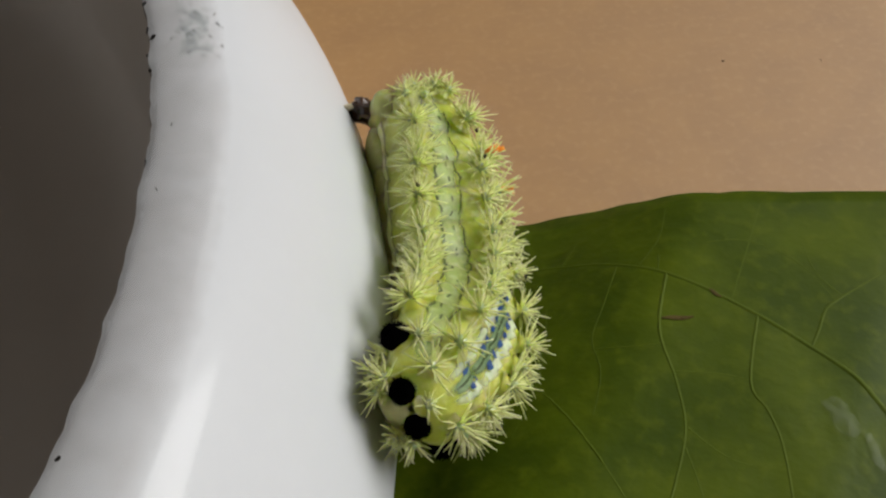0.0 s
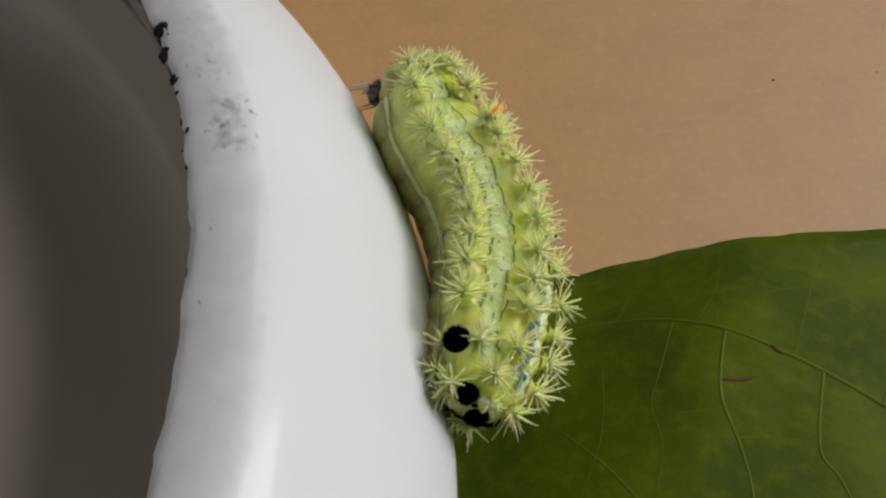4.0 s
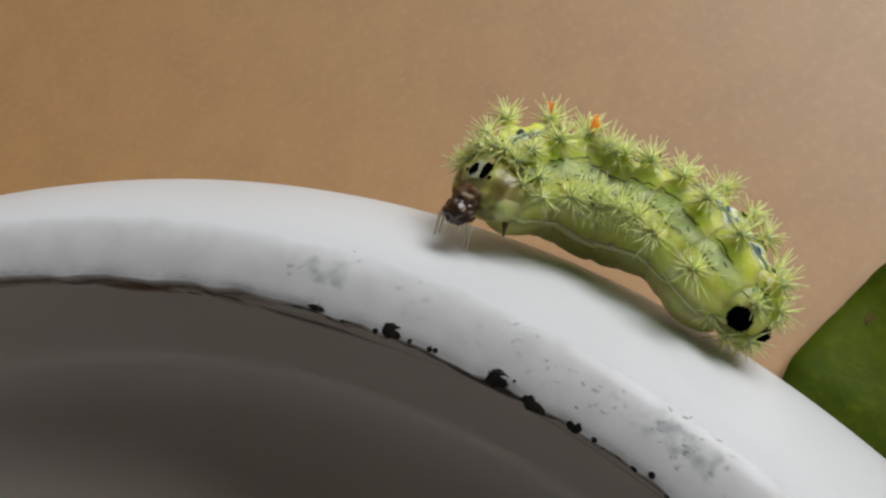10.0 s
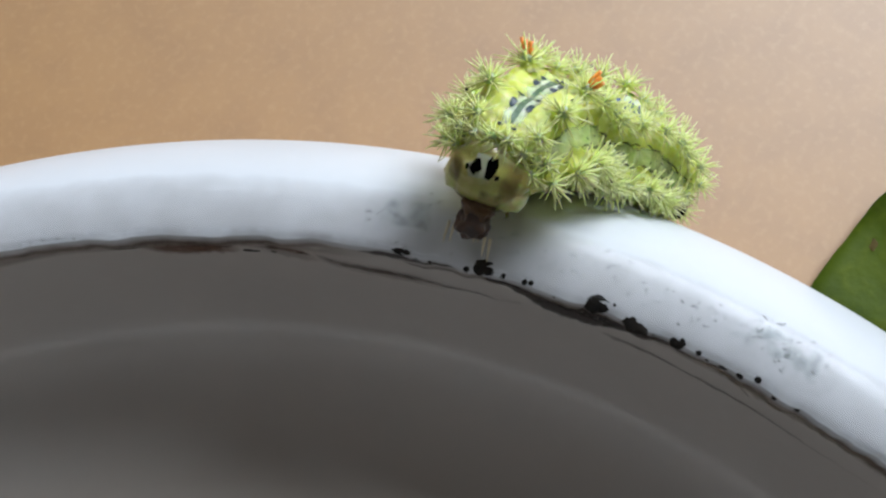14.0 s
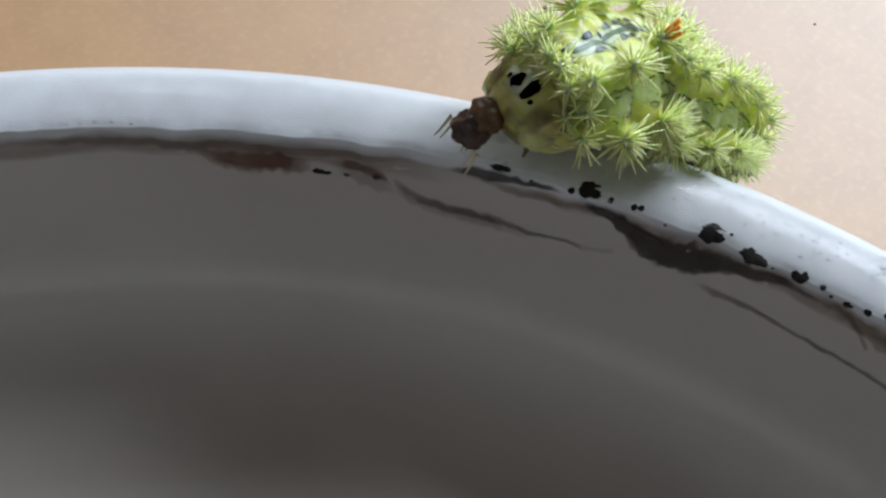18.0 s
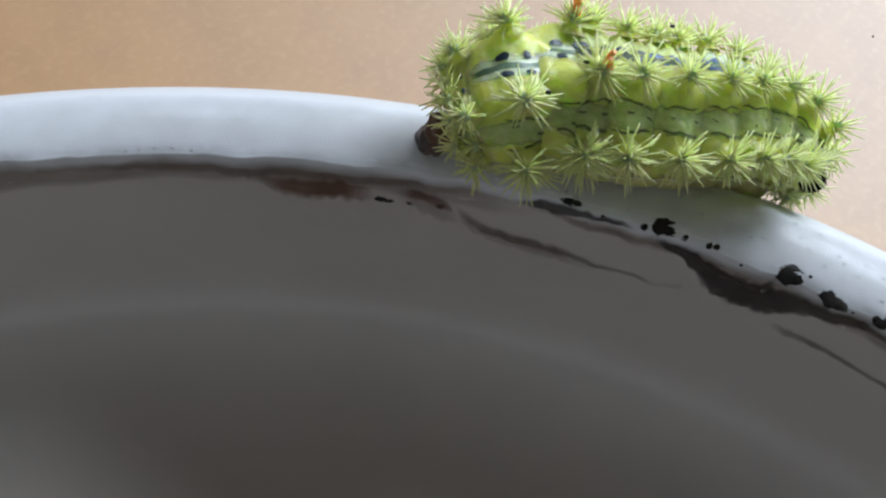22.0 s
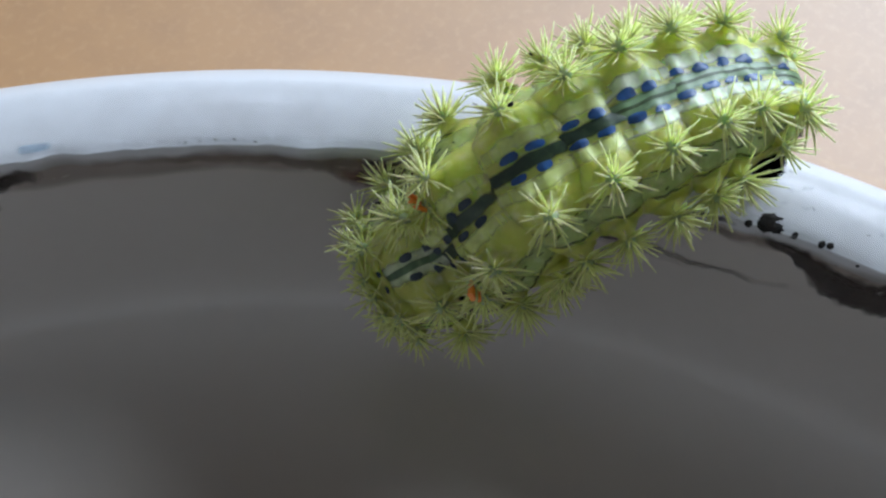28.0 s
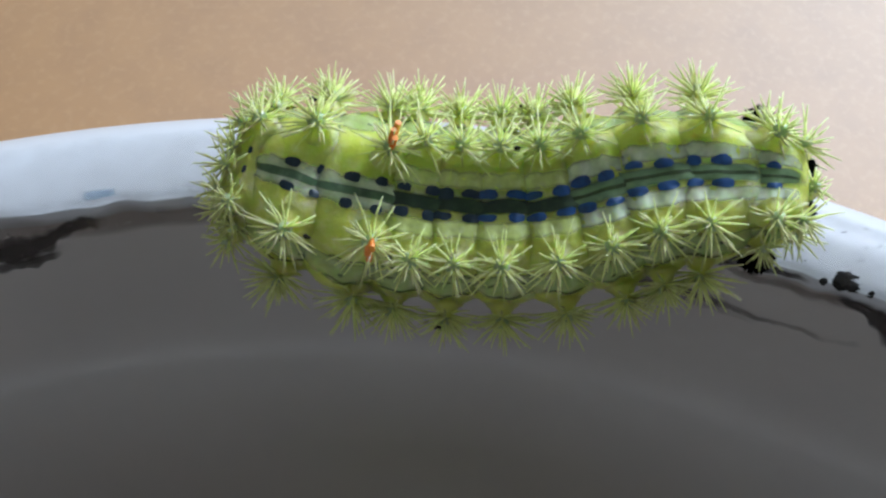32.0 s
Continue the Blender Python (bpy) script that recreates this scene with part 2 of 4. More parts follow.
FOLD = material("pale_fold", (0.76, 0.82, 0.34), 0.36, second=(0.62, 0.70, 0.24), third=(0.88, 0.90, 0.60), big=900, fine=2300, sss=0.6, sss_scale=0.0015, alpha=(0.55, 1.2), rag=900, edge=0.8, bump=0.3)
BLUE = material("blue_spot", (0.02, 0.08, 0.25), 0.4, second=(0.012, 0.03, 0.09), big=1600)
NAVY = material("navy_spot", (0.012, 0.03, 0.05), 0.4, big=1200)
SPINE = material("green_spine", (0.74, 0.83, 0.24), 0.34, islands=(0.44, 0.46, 0.13), share=(0.80, 1.0), sss=0.6, sss_scale=0.0015)
ORANGE = material("orange_spine", (0.92, 0.25, 0.03), 0.4, second=(0.82, 0.18, 0.02), sss=0.3)
BLACK = material("black_velvet", (0.0015, 0.0015, 0.0015), 1.0, spec=0.0)
HOOD = material("olive_hood", (0.52, 0.53, 0.15), 0.28, second=(0.32, 0.27, 0.07), third=(0.72, 0.73, 0.40), big=520, fine=1500, sss=0.9, sss_scale=0.0018, cut=(0.38, 0.70), bump=0.6, depth=0.00014)
CHEEK = material("pale_cheek", (0.50, 0.51, 0.19), 0.3, second=(0.32, 0.29, 0.12), third=(0.66, 0.66, 0.40), big=700, sss=0.8, bump=0.4)
WHITE = material("pale_mark", (0.42, 0.44, 0.28), 0.35, second=(0.28, 0.30, 0.16), big=1500, sss=0.4)
HEAD = material("brown_head", (0.022, 0.010, 0.006), 0.34, second=(0.075, 0.028, 0.010), big=1500, coat=0.3, bump=0.5)
COLLAR = material("amber_collar", (0.10, 0.045, 0.012), 0.4, second=(0.04, 0.017, 0.006), third=(0.16, 0.085, 0.025), big=1200, sss=0.2, bump=0.4)
PALP = material("pale_palp", (0.62, 0.55, 0.38), 0.4)


# ---------------------------------------------------------------- mesh helpers
def part(name, bm, mat, parent=None, label=""):
    """Links a bmesh as one mesh object, under a thing or part if one is given."""
    me = bpy.data.meshes.new(name)
    bm.to_mesh(me)
    bm.free()
    for m in (mat if isinstance(mat, (list, tuple)) else (mat,)):
        me.materials.append(m)
    ob = new(name, me)
    if parent is not None:
        ob.parent = parent
    if label:
        tagged(ob, label)
    return ob


def smooth(bm):
    for f in bm.faces:
        f.smooth = True
    return bm


def box(bm, x0, y0, z0, x1, y1, z1):
    got = bmesh.ops.create_cube(bm, size=1.0)["verts"]
    for v in got:
        v.co = Vector((x0 + (v.co.x + 0.5) * (x1 - x0), y0 + (v.co.y + 0.5) * (y1 - y0), z0 + (v.co.z + 0.5) * (z1 - z0)))


def grid(bm, nu, nv, place, fade=True):
    """A sheet of nu x nv quads whose points place(u, v) gives, u and v from 0 to 1; its UV u falls to 0 at the rim."""
    layer = bm.loops.layers.uv.verify()
    rows = [[bm.verts.new(place(i / nu, j / nv)) for j in range(nv + 1)] for i in range(nu + 1)]
    for i in range(nu):
        for j in range(nv):
            f = bm.faces.new((rows[i][j], rows[i + 1][j], rows[i + 1][j + 1], rows[i][j + 1]))
            f.smooth = True
            for loop, (a, b) in zip(f.loops, ((i, j), (i + 1, j), (i + 1, j + 1), (i, j + 1))):
                u, v = a / nu, b / nv
                loop[layer].uv = (min(1.0, 6 * u * (1 - u)) * min(1.0, 5 * v * (1 - v)), v)
    return bm


def spike(bm, foot, tip, r0, r1, sides=4):
    """A thin tapered prickle."""
    axis = (tip - foot).normalized()
    side = axis.orthogonal().normalized()
    other = axis.cross(side)
    low, high = [], []
    for k in range(sides):
        a = 2 * math.pi * k / sides
        d = side * math.cos(a) + other * math.sin(a)
        low.append(bm.verts.new(foot + d * r0))
        high.append(bm.verts.new(tip + d * r1))
    for k in range(sides):
        f = bm.faces.new((low[k], low[(k + 1) % sides], high[(k + 1) % sides], high[k]))
        f.smooth = True
    bm.faces.new(high)


def blob(bm, centre, size, turn_m=None, lumps=0.0, subdiv=2, seed=0.0):
    """A lumpy ellipsoid."""
    got = bmesh.ops.create_icosphere(bm, subdivisions=subdiv, radius=1.0)["verts"]
    for v in got:
        n = v.co.copy()
        k = 1 + lumps * noise.noise(n * 2.3 + Vector((seed, seed * 1.7, 3.1)))
        p = Vector((n.x * size[0], n.y * size[1], n.z * size[2])) * k
        if turn_m is not None:
            p = turn_m @ p
        v.co = p + centre
    for f in bm.faces:
        f.smooth = True


# ---------------------------------------------------------------- the room round the table
# unseen room, added to hold the windows and set the bounce light
def build_room():
    bm = bmesh.new()
    box(bm, -2.2, -2.2, -0.05, 2.2, 2.2, -0.004)
    floor = part("floor", bm, PLASTER)
    tagged(floor, "pale plain floor under the cardboard", "floor", kind="structure")
    bm = bmesh.new()
    box(bm, -2.2, -2.2, 2.2, 2.2, 2.2, 2.3)
    ceiling = part("ceiling", bm, CEILING)
    tagged(ceiling, "pale painted ceiling", "ceiling", kind="structure")
    x0, x1 = WINDOW_AWAY, WINDOW_AWAY + 0.12
    low, high, half = WINDOW_Z - WINDOW_H / 2, WINDOW_Z + WINDOW_H / 2, WINDOW_W / 2
    low2, high2 = SECOND_Z - WINDOW_H / 2, SECOND_Z + WINDOW_H / 2
    s0, s1 = SECOND_Y - SECOND_W / 2, SECOND_Y + SECOND_W / 2
    sides = {
        "wall_window": [(x0, -1.38, -0.004, x1, -half, 2.2), (x0, half, -0.004, x1, s0, 2.2), (x0, s1, -0.004, x1, 1.72, 2.2),
                        (x0, -half, -0.004, x1, half, low), (x0, -half, high, x1, half, 2.2), (x0, s0, -0.004, x1, s1, low2), (x0, s0, high2, x1, s1, 2.2)],
        "wall_back": [(-1.12, -1.38, -0.004, -1.0, 1.72, 2.2)],
        "wall_side_a": [(-1.0, 1.60, -0.004, x0, 1.72, 2.2)],
        "wall_side_b": [(-1.0, -1.38, -0.004, x0, -1.26, 2.2)],
    }
    for name, boxes in sides.items():
        bm = bmesh.new()
        for b in boxes:
            box(bm, *b)
        wall = part(name, bm, PLASTER)
        wall.matrix_world = turn
        tagged(wall, "plain pale painted wall", "wall", kind="structure")
    w = 0.03
    for name, a, c, low, high in (("window_1", -half, half, low, high), ("window_2", s0, s1, low2, high2)):
        bm = bmesh.new()
        for q in ((x0 + .05, a, low, x0 + .10, a + w, high), (x0 + .05, c - w, low, x0 + .10, c, high),
                  (x0 + .05, a + w, low, x0 + .10, c - w, low + w), (x0 + .05, a + w, high - w, x0 + .10, c - w, high)):
            box(bm, *q)
        frame_ob = part(name, bm, PLASTER)
        frame_ob.matrix_world = turn
        tagged(frame_ob, "pale painted window frame in the wall", "window", kind="structure")


def build_cardboard():
    def place(u, v):
        x, y = (u - 0.5) * 1.5, (v - 0.5) * 1.5
        return Vector((x, y, 0.0))
    bm = grid(bmesh.new(), 40, 40, place)
    got = bmesh.ops.extrude_face_region(bm, geom=list(bm.faces))["geom"]
    for g in got:
        if isinstance(g, bmesh.types.BMVert):
            g.co.z -= 0.0035
    bmesh.ops.recalc_face_normals(bm, faces=bm.faces)
    card = part("ground", bm, CARD)
    card.matrix_world = turn
    tagged(card, "flat brown cardboard sheet with fine fibres", "cardboard", kind="structure")
    # small dark flecks pressed into the board
    rnd = random.Random(4)
    spots = [(67.4, 70.0, 0.12), (60, 82, 0.07), (78, 86, 0.07), (48, 90, 0.07), (74, 73, 0.06), (90, 70, 0.08), (66, 98, 0.06)]
    for x, y, r in spots:
        bm = bmesh.new()
        blob(bm, Vector((0, 0, 0)), (r * 1.4 * MM, r * MM, 0.03 * MM), None, 0.3, 1, x)
        fleck = part("fleck", bm, FLECK, card)
        fleck.matrix_world = pose(x * MM, y * MM, 0.02 * MM, 0, 0, rnd.uniform(0, 180))


# ---------------------------------------------------------------- the dish
PROFILE = [(0.00, 3.19), (24.65, 3.19), (47.85, 3.23), (51.62, 3.48), (53.94, 4.06), (55.53, 5.22), (56.55, 6.96), (57.27, 9.13), (57.78, 11.74), (58.00, 14.36), (57.94, 16.78), (58.08, 17.16), (58.75, 17.40), (59.80, 17.50), (60.75, 17.38), (61.62, 17.00), (62.70, 16.16), (64.09, 14.60), (65.39, 12.70), (66.63, 10.51), (67.50, 8.41), (68.00, 6.23), (67.79, 4.21), (66.70, 2.32), (64.38, 1.09), (60.90, 0.65), (55.82, 0.51), (54.81, 0.04), (52.49, 0.04), (51.62, 0.51), (0.00, 0.72)]
EDGE = 10          # the profile's point at the lip's inner edge


def fine_profile():
    """A denser profile by Catmull-Rom, and the place of the lip's inner edge in it."""
    P = [Vector(p) for p in PROFILE]
    pts, edge = [], 0
    for i in range(len(P) - 1):
        p0, p1, p2, p3 = P[max(i - 1, 0)], P[i], P[i + 1], P[min(i + 2, len(P) - 1)]
        if i == EDGE:
            edge = len(pts)
        steps = 4 if 2 < i < 26 else 1
        for k in range(steps):
            t = k / steps
            pts.append(p1.copy() if steps == 1 else 0.5 * ((2 * p1) + (p2 - p0) * t + (2 * p0 - 5 * p1 + 4 * p2 - p3) * t * t + (3 * p1 - p0 - 3 * p2 + p3) * t ** 3))
    pts.append(P[-1])
    return pts, edge


FINE, FINE_EDGE = fine_profile()


def uneven(p, a):
    """The radius at profile point p and angle a of the slightly uneven dish."""
    near = math.exp(-((p.x - 57.95) / 0.35) ** 2) if p.y > 15.4 else 0.0
    return p.x + near * (0.22 * noise.noise(Vector((math.cos(a) * 34, math.sin(a) * 34, 0.3))) + 0.12 * noise.noise(Vector((math.cos(a) * 90, math.sin(a) * 90, 1.3)))) + 0.12 * noise.noise(Vector((math.cos(a) * 2, math.sin(a) * 2, p.y * 0.1)))


def profile_point(v):
    """The place (radius, height) and the outward normal at v mm along the profile from the lip's inner edge, outwards over the lip."""
    i, step = FINE_EDGE, (1 if v >= 0 else -1)
    left = abs(v)
    while True:
        a, b = FINE[i], FINE[i + step]
        d = (b - a).length
        if left <= d or not 1 < i + step < len(FINE) - 2:
            w = (FINE[min(i + 1, len(FINE) - 1)] - FINE[i - 1]).normalized()
            return a.lerp(b, left / d), Vector((-w.y, w.x))
        left -= d
        i += step


def on_dish(angle, v, lift=0.05):
    p, n = profile_point(v)
    a = radians(angle)
    r = uneven(p, a) + n.x * lift
    return Vector((r * math.cos(a), r * math.sin(a), p.y + n.y * lift)) * MM


def build_dish():
    dish = tagged(new("dish"), "shallow white glazed ceramic dish with a thick stained lip", "dish")
    bm = bmesh.new()
    n = 720
    pts = FINE
    rings = []
    for p in pts:
        if p.x < 1e-6:
            rings.append([bm.verts.new((0, 0, p.y * MM))])
            continue
        ring = []
        for k in range(n):
            a = 2 * math.pi * k / n
            r = uneven(p, a)
            ring.append(bm.verts.new((r * math.cos(a) * MM, r * math.sin(a) * MM, p.y * MM)))
        rings.append(ring)
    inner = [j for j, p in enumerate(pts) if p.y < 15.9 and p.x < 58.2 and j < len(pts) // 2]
    for j, (a, b) in enumerate(zip(rings, rings[1:])):
        for k in range(n):
            k2 = (k + 1) % n
            if len(a) == 1:
                f = bm.faces.new((a[0], b[k], b[k2]))
            elif len(b) == 1:
                f = bm.faces.new((a[k], b[0], a[k2]))
            else:
                f = bm.faces.new((a[k], b[k], b[k2], a[k2]))
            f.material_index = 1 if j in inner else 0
    bmesh.ops.recalc_face_normals(bm, faces=bm.faces)
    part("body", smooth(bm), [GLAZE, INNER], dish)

    def smear(name, a0, a1, v0, v1, mat, label="", lift=0.05, wave=0.0, seed=0.0, slant=0.0):
        def place(u, v):
            ang = a0 + (a1 - a0) * u
            mid = v0 + (v1 - v0) * v + slant * (u - 0.5) + wave * noise.noise(Vector((ang * 0.45, seed, v * 0.6)))
            return on_dish(ang, mid, lift)
        bm2 = grid(bmesh.new(), max(8, int(abs(a1 - a0) * 4)), 12, place)
        part(name, bm2, mat, dish, label)

    def streak(name, pts, mat, label="", lift=0.05, seed=0.0):
        """A ribbon of dirt along (angle, v, half width) stations."""
        def place(u, v):
            k = u * (len(pts) - 1)
            i = min(int(k), len(pts) - 2)
            t = k - i
            p0, p1, p2, p3 = pts[max(i - 1, 0)], pts[i], pts[i + 1], pts[min(i + 2, len(pts) - 1)]
            q = [0.5 * (2 * b + (c - a) * t + (2 * a - 5 * b + 4 * c - d) * t * t + (3 * b - a - 3 * c + d) * t ** 3) for a, b, c, d in zip(p0, p1, p2, p3)]
            s = 2 * v - 1
            rag = 1 + 0.5 * noise.noise(Vector((q[0] * 2.2, s * 1.5 + seed, seed * 3)))
            return on_dish(q[0], q[1] + s * q[2] * rag + 0.12 * noise.noise(Vector((q[0] * 1.4, seed, 0))), lift)
        part(name, grid(bmesh.new(), 14 * (len(pts) - 1), 8, place), mat, dish, label)

    # black grime lodged along the inner edge
    rnd = random.Random(11)
    for ang, v, l, w in ((59.8, 0.62, 0.85, 0.36), (55.4, 0.68, 1.15, 0.50), (49.3, 0.55, 1.25, 0.62), (47.1, 0.45, 1.05, 0.48), (44.8, 0.60, 0.70, 0.50),
                         (54.2, 0.50, 0.30, 0.24), (53.0, 0.60, 0.30, 0.26), (52.6, 0.55, 0.36, 0.20), (56.1, 0.50, 0.30, 0.20), (43.6, 0.62, 0.30, 0.2), (42.2, 0.1, 0.5, 0.26), (41.2, 0.35, 0.35, 0.2), (40.5, 0.6, 0.35, 0.24),
                         (31.4, 0.3, 0.60, 0.40), (24.4, 0.0, 0.50, 0.44), (17.4, 0.9, 0.2, 0.16), (68.6, -2.3, 0.72, 0.36), (65.8, -2.2, 0.45, 0.30), (67.3, -2.4, 0.3, 0.2), (43.0, 0.3, 0.24, 0.16),
                         (46.0, 0.3, 0.18, 0.14), (51.3, 0.3, 0.16, 0.12), (58.2, 0.4, 0.2, 0.12), (48.3, 1.1, 0.2, 0.12), (39.4, 0.4, 0.3, 0.18), (38.2, 0.4, 0.3, 0.18)):
        for k in range(2 if l > 0.6 else 1):
            bm2 = bmesh.new()
            c = on_dish(ang + -k * l * 0.40 + rnd.uniform(-0.1, 0.1), v - 0.12 + rnd.uniform(-0.10, 0.10), -0.01)
            up = (on_dish(ang, v, 1.0) - on_dish(ang, v, 0.0)).normalized()
            along = (on_dish(ang + 0.5, v, 0.0) - on_dish(ang - 0.5, v, 0.0)).normalized()
            big = 0.40 if k else 0.66
            blob(bm2, c, (l * big * 0.82 * MM, w * big * 1.15 * MM, 0.035 * MM), Matrix((along, up.cross(along), up)).transposed() @ Matrix.Rotation(rnd.uniform(-0.3, 0.3), 3, "Z"), 0.45, 3, ang + k * 3)
            part("grime_spot", bm2, GRIME, dish, "black crumb of grime")
    # tide marks and stains down the inner wall
    streak("stain", [(56.4, -0.1, 0.2), (55.2, -0.4, 0.4), (53.8, -0.8, 0.6), (52.6, -1.4, 1.1), (51.2, -1.9, 1.4), (49.8, -1.7, 1.5), (48.4, -1.4, 1.15), (47.2, -1.0, 0.8), (45.6, -0.6, 0.5), (44.0, -0.5, 0.3), (42.4, -0.6, 0.17)], SMUDGE, "dark grey stain", seed=1)
    streak("stain", [(52.7, -2.1, 0.7), (51.2, -2.3, 1.15), (49.4, -2.2, 1.0), (48.0, -1.8, 0.5)], SMUDGE, "dark grey stain", 0.08, seed=5)
    streak("stain", [(55.6, -0.35, 0.3), (53.9, -0.8, 0.45), (52.5, -1.4, 0.8), (50.8, -1.8, 1.0), (49.0, -1.5, 0.8), (47.3, -1.0, 0.5)], SMUDGE, "dark grey stain", 0.065, seed=15)
    streak("stain", [(62.8, -0.5, 0.19), (61.4, -0.3, 0.45), (60.2, -0.3, 0.6), (59.0, 0.0, 0.36), (57.6, 0.0, 0.28), (56.2, 0.0, 0.2)], SMUDGE, "dark grey stain", seed=16)
    streak("stain_line", [(48.8, -3.4, 0.2), (48.0, -3.6, 0.38), (47.0, -3.6, 0.36), (45.6, -3.6, 0.28), (43.6, -3.8, 0.2), (41.8, -3.9, 0.24), (40.0, -3.9, 0.18), (38.4, -4.0, 0.2), (35.5, -4.1, 0.2), (31.5, -3.4, 0.2)], TIDE, "thin grey tide line", seed=10)
    streak("stain_line", [(65.2, -1.7, 0.3), (64.4, -2.7, 0.46), (63.4, -3.35, 0.46), (61.8, -3.75, 0.42), (60.2, -3.7, 0.42), (59.0, -3.8, 0.34), (57.4, -4.1, 0.22), (55.6, -3.9, 0.22), (54.2, -4.0, 0.27), (52.4, -3.1, 0.36)], TIDE, "thin grey tide line", seed=2)
    streak("stain_line", [(65.0, -2.2, 0.5), (63.5, -3.6, 0.7), (60.5, -4.0, 0.6), (57.0, -4.4, 0.3)], BROWN, "faint brown tide line", 0.08, seed=8)
    streak("stain", [(74.8, -1.4, 0.3), (73.8, -1.9, 1.0), (72.4, -2.1, 1.15), (70.8, -1.9, 1.2), (69.6, -2.0, 1.05), (68.8, -2.3, 0.4)], RUST, "reddish brown stain", seed=3)
    streak("stain", [(73.9, -1.8, 0.4), (72.4, -2.0, 0.8), (70.8, -1.8, 0.9), (69.7, -1.9, 0.6)], RUST, "reddish brown stain", 0.07, seed=23)
    streak("stain", [(68.2, -1.9, 0.39), (67.0, -1.9, 1.05), (66.2, -2.3, 1.25), (65.4, -2.7, 0.95), (64.6, -3.0, 0.36)], BROWN, "dark brown stain", 0.08, seed=4)
    streak("stain", [(67.6, -1.6, 0.3), (66.8, -1.5, 0.55), (65.8, -1.9, 0.5), (65.0, -2.3, 0.3)], RUST, "dark brown stain", 0.06, seed=24)
    streak("stain_line", [(84.5, -0.3, 0.3), (79.0, -0.6, 0.4), (75.0, -0.8, 0.4), (71.5, -0.8, 0.4), (67.0, -0.7, 0.4), (63.0, -0.5, 0.3)], BROWN, "faint brownish stain under the edge", seed=6)
    streak("stain_line", [(62.5, -0.5, 0.29), (58.5, -0.9, 0.43), (55.0, -0.8, 0.36), (52.0, -0.7, 0.36)], BROWN, "faint brownish stain under the edge", seed=7)
    streak("stain_line", [(45.8, -0.2, 0.36), (43.8, -0.3, 0.52), (42.2, -0.5, 0.6), (40.6, -1.0, 0.75), (39.0, -1.3, 0.85), (36.5, -0.9, 0.7), (31.0, -0.6, 0.65), (24.0, -0.6, 0.58), (14.0, -0.5, 0.43)], OCHRE, "ochre stain under the edge", seed=9)
    streak("stain_line", [(43.0, -0.1, 0.2), (41.4, -0.9, 0.3), (40.4, -1.9, 0.25), (40.0, -2.4, 0.12)], OCHRE, "ochre run", 0.07, seed=29)
    streak("stain", [(86.6, -0.7, 0.3), (87.2, -0.7, 0.6), (88.0, -0.8, 0.6), (89.2, -1.7, 0.95), (90.4, -2.1, 1.1), (91.4, -1.9, 1.1), (93.5, -2.0, 0.8)], SMUDGE, "dark grey stain", seed=11)
    streak("stain", [(88.8, -2.7, 0.25), (90.0, -3.1, 0.45), (91.0, -3.2, 0.45), (92.6, -3.1, 0.38)], SMUDGE, "dark grey stain", 0.09, seed=12)
    streak("stain", [(87.4, -0.7, 0.3), (88.4, -1.0, 0.4), (89.6, -1.9, 0.7), (91.4, -2.3, 0.8), (93.0, -2.3, 0.5)], SMUDGE, "dark grey stain", 0.07, seed=31)
    smear("stain_band", 60.0, 98.0, 0.15, -1.9, BAND, "soft brownish film under the edge", lift=0.045, wave=0.4, seed=21)
    smear("stain_band", 10.0, 62.0, 0.1, -1.5, BAND, "soft brownish film under the edge", lift=0.045, wave=0.4, seed=22)
    smear("ink_mark", 85.8, 87.4, 0.55, 1.05, INK, "faint blue ink mark", seed=11)
    # dusty lip with fine scratches
    smear("dust_film", 2.0, 100.0, 0.1, 4.3, FILM, "dull pinkish worn film on the lip", lift=0.012, wave=0.15, seed=12)
    smear("scratch_haze", 31.5, 62.0, 0.6, 3.9, SPECKLE, "fine dark specks on the lip", lift=0.04, wave=0.4, seed=13)
    smear("scratch_haze", 37.2, 43.2, 1.4, 4.0, GREENISH, "greenish scratches", lift=0.05, seed=17)
    smear("scratch_haze", 58.0, 61.8, 1.2, 3.9, GREENISH, "greenish scratches", lift=0.05, seed=19)
    smear("scratch_haze", 74.6, 84.0, 0.1, 1.2, SPECKLE, "fine dark specks", lift=0.04, seed=18)
    marks = [(61.7, 1.9), (58.8, 3.4), (58.4, 3.7), (55.8, 2.9), (51.4, 1.6), (50.1, 3.5), (49.6, 3.6), (48.4, 3.5), (45.9, 2.8), (43.1, 2.6), (41.6, 2.4), (39.8, 2.3), (38.0, 2.4), (37.4, 1.9),
             (39.6, 3.4), (41.0, 2.1), (40.2, 1.8), (40.6, 3.9), (34.0, 1.6), (33.5, 1.5), (29.6, 1.2), (79.2, 0.6), (78.4, 0.6), (77.5, 0.5), (57.1, 0.9), (53.8, 1.9), (47.4, 2.6), (44.6, 1.9)]
    marks += [(rnd.uniform(32, 63), 1.0 + 2.8 * rnd.random()) for _ in range(12)] + [(rnd.gauss(40.6, 1.2), rnd.gauss(2.8, 0.7)) for _ in range(16)] + [(rnd.gauss(60.2, 0.8), rnd.gauss(2.2, 0.6)) for _ in range(8)]
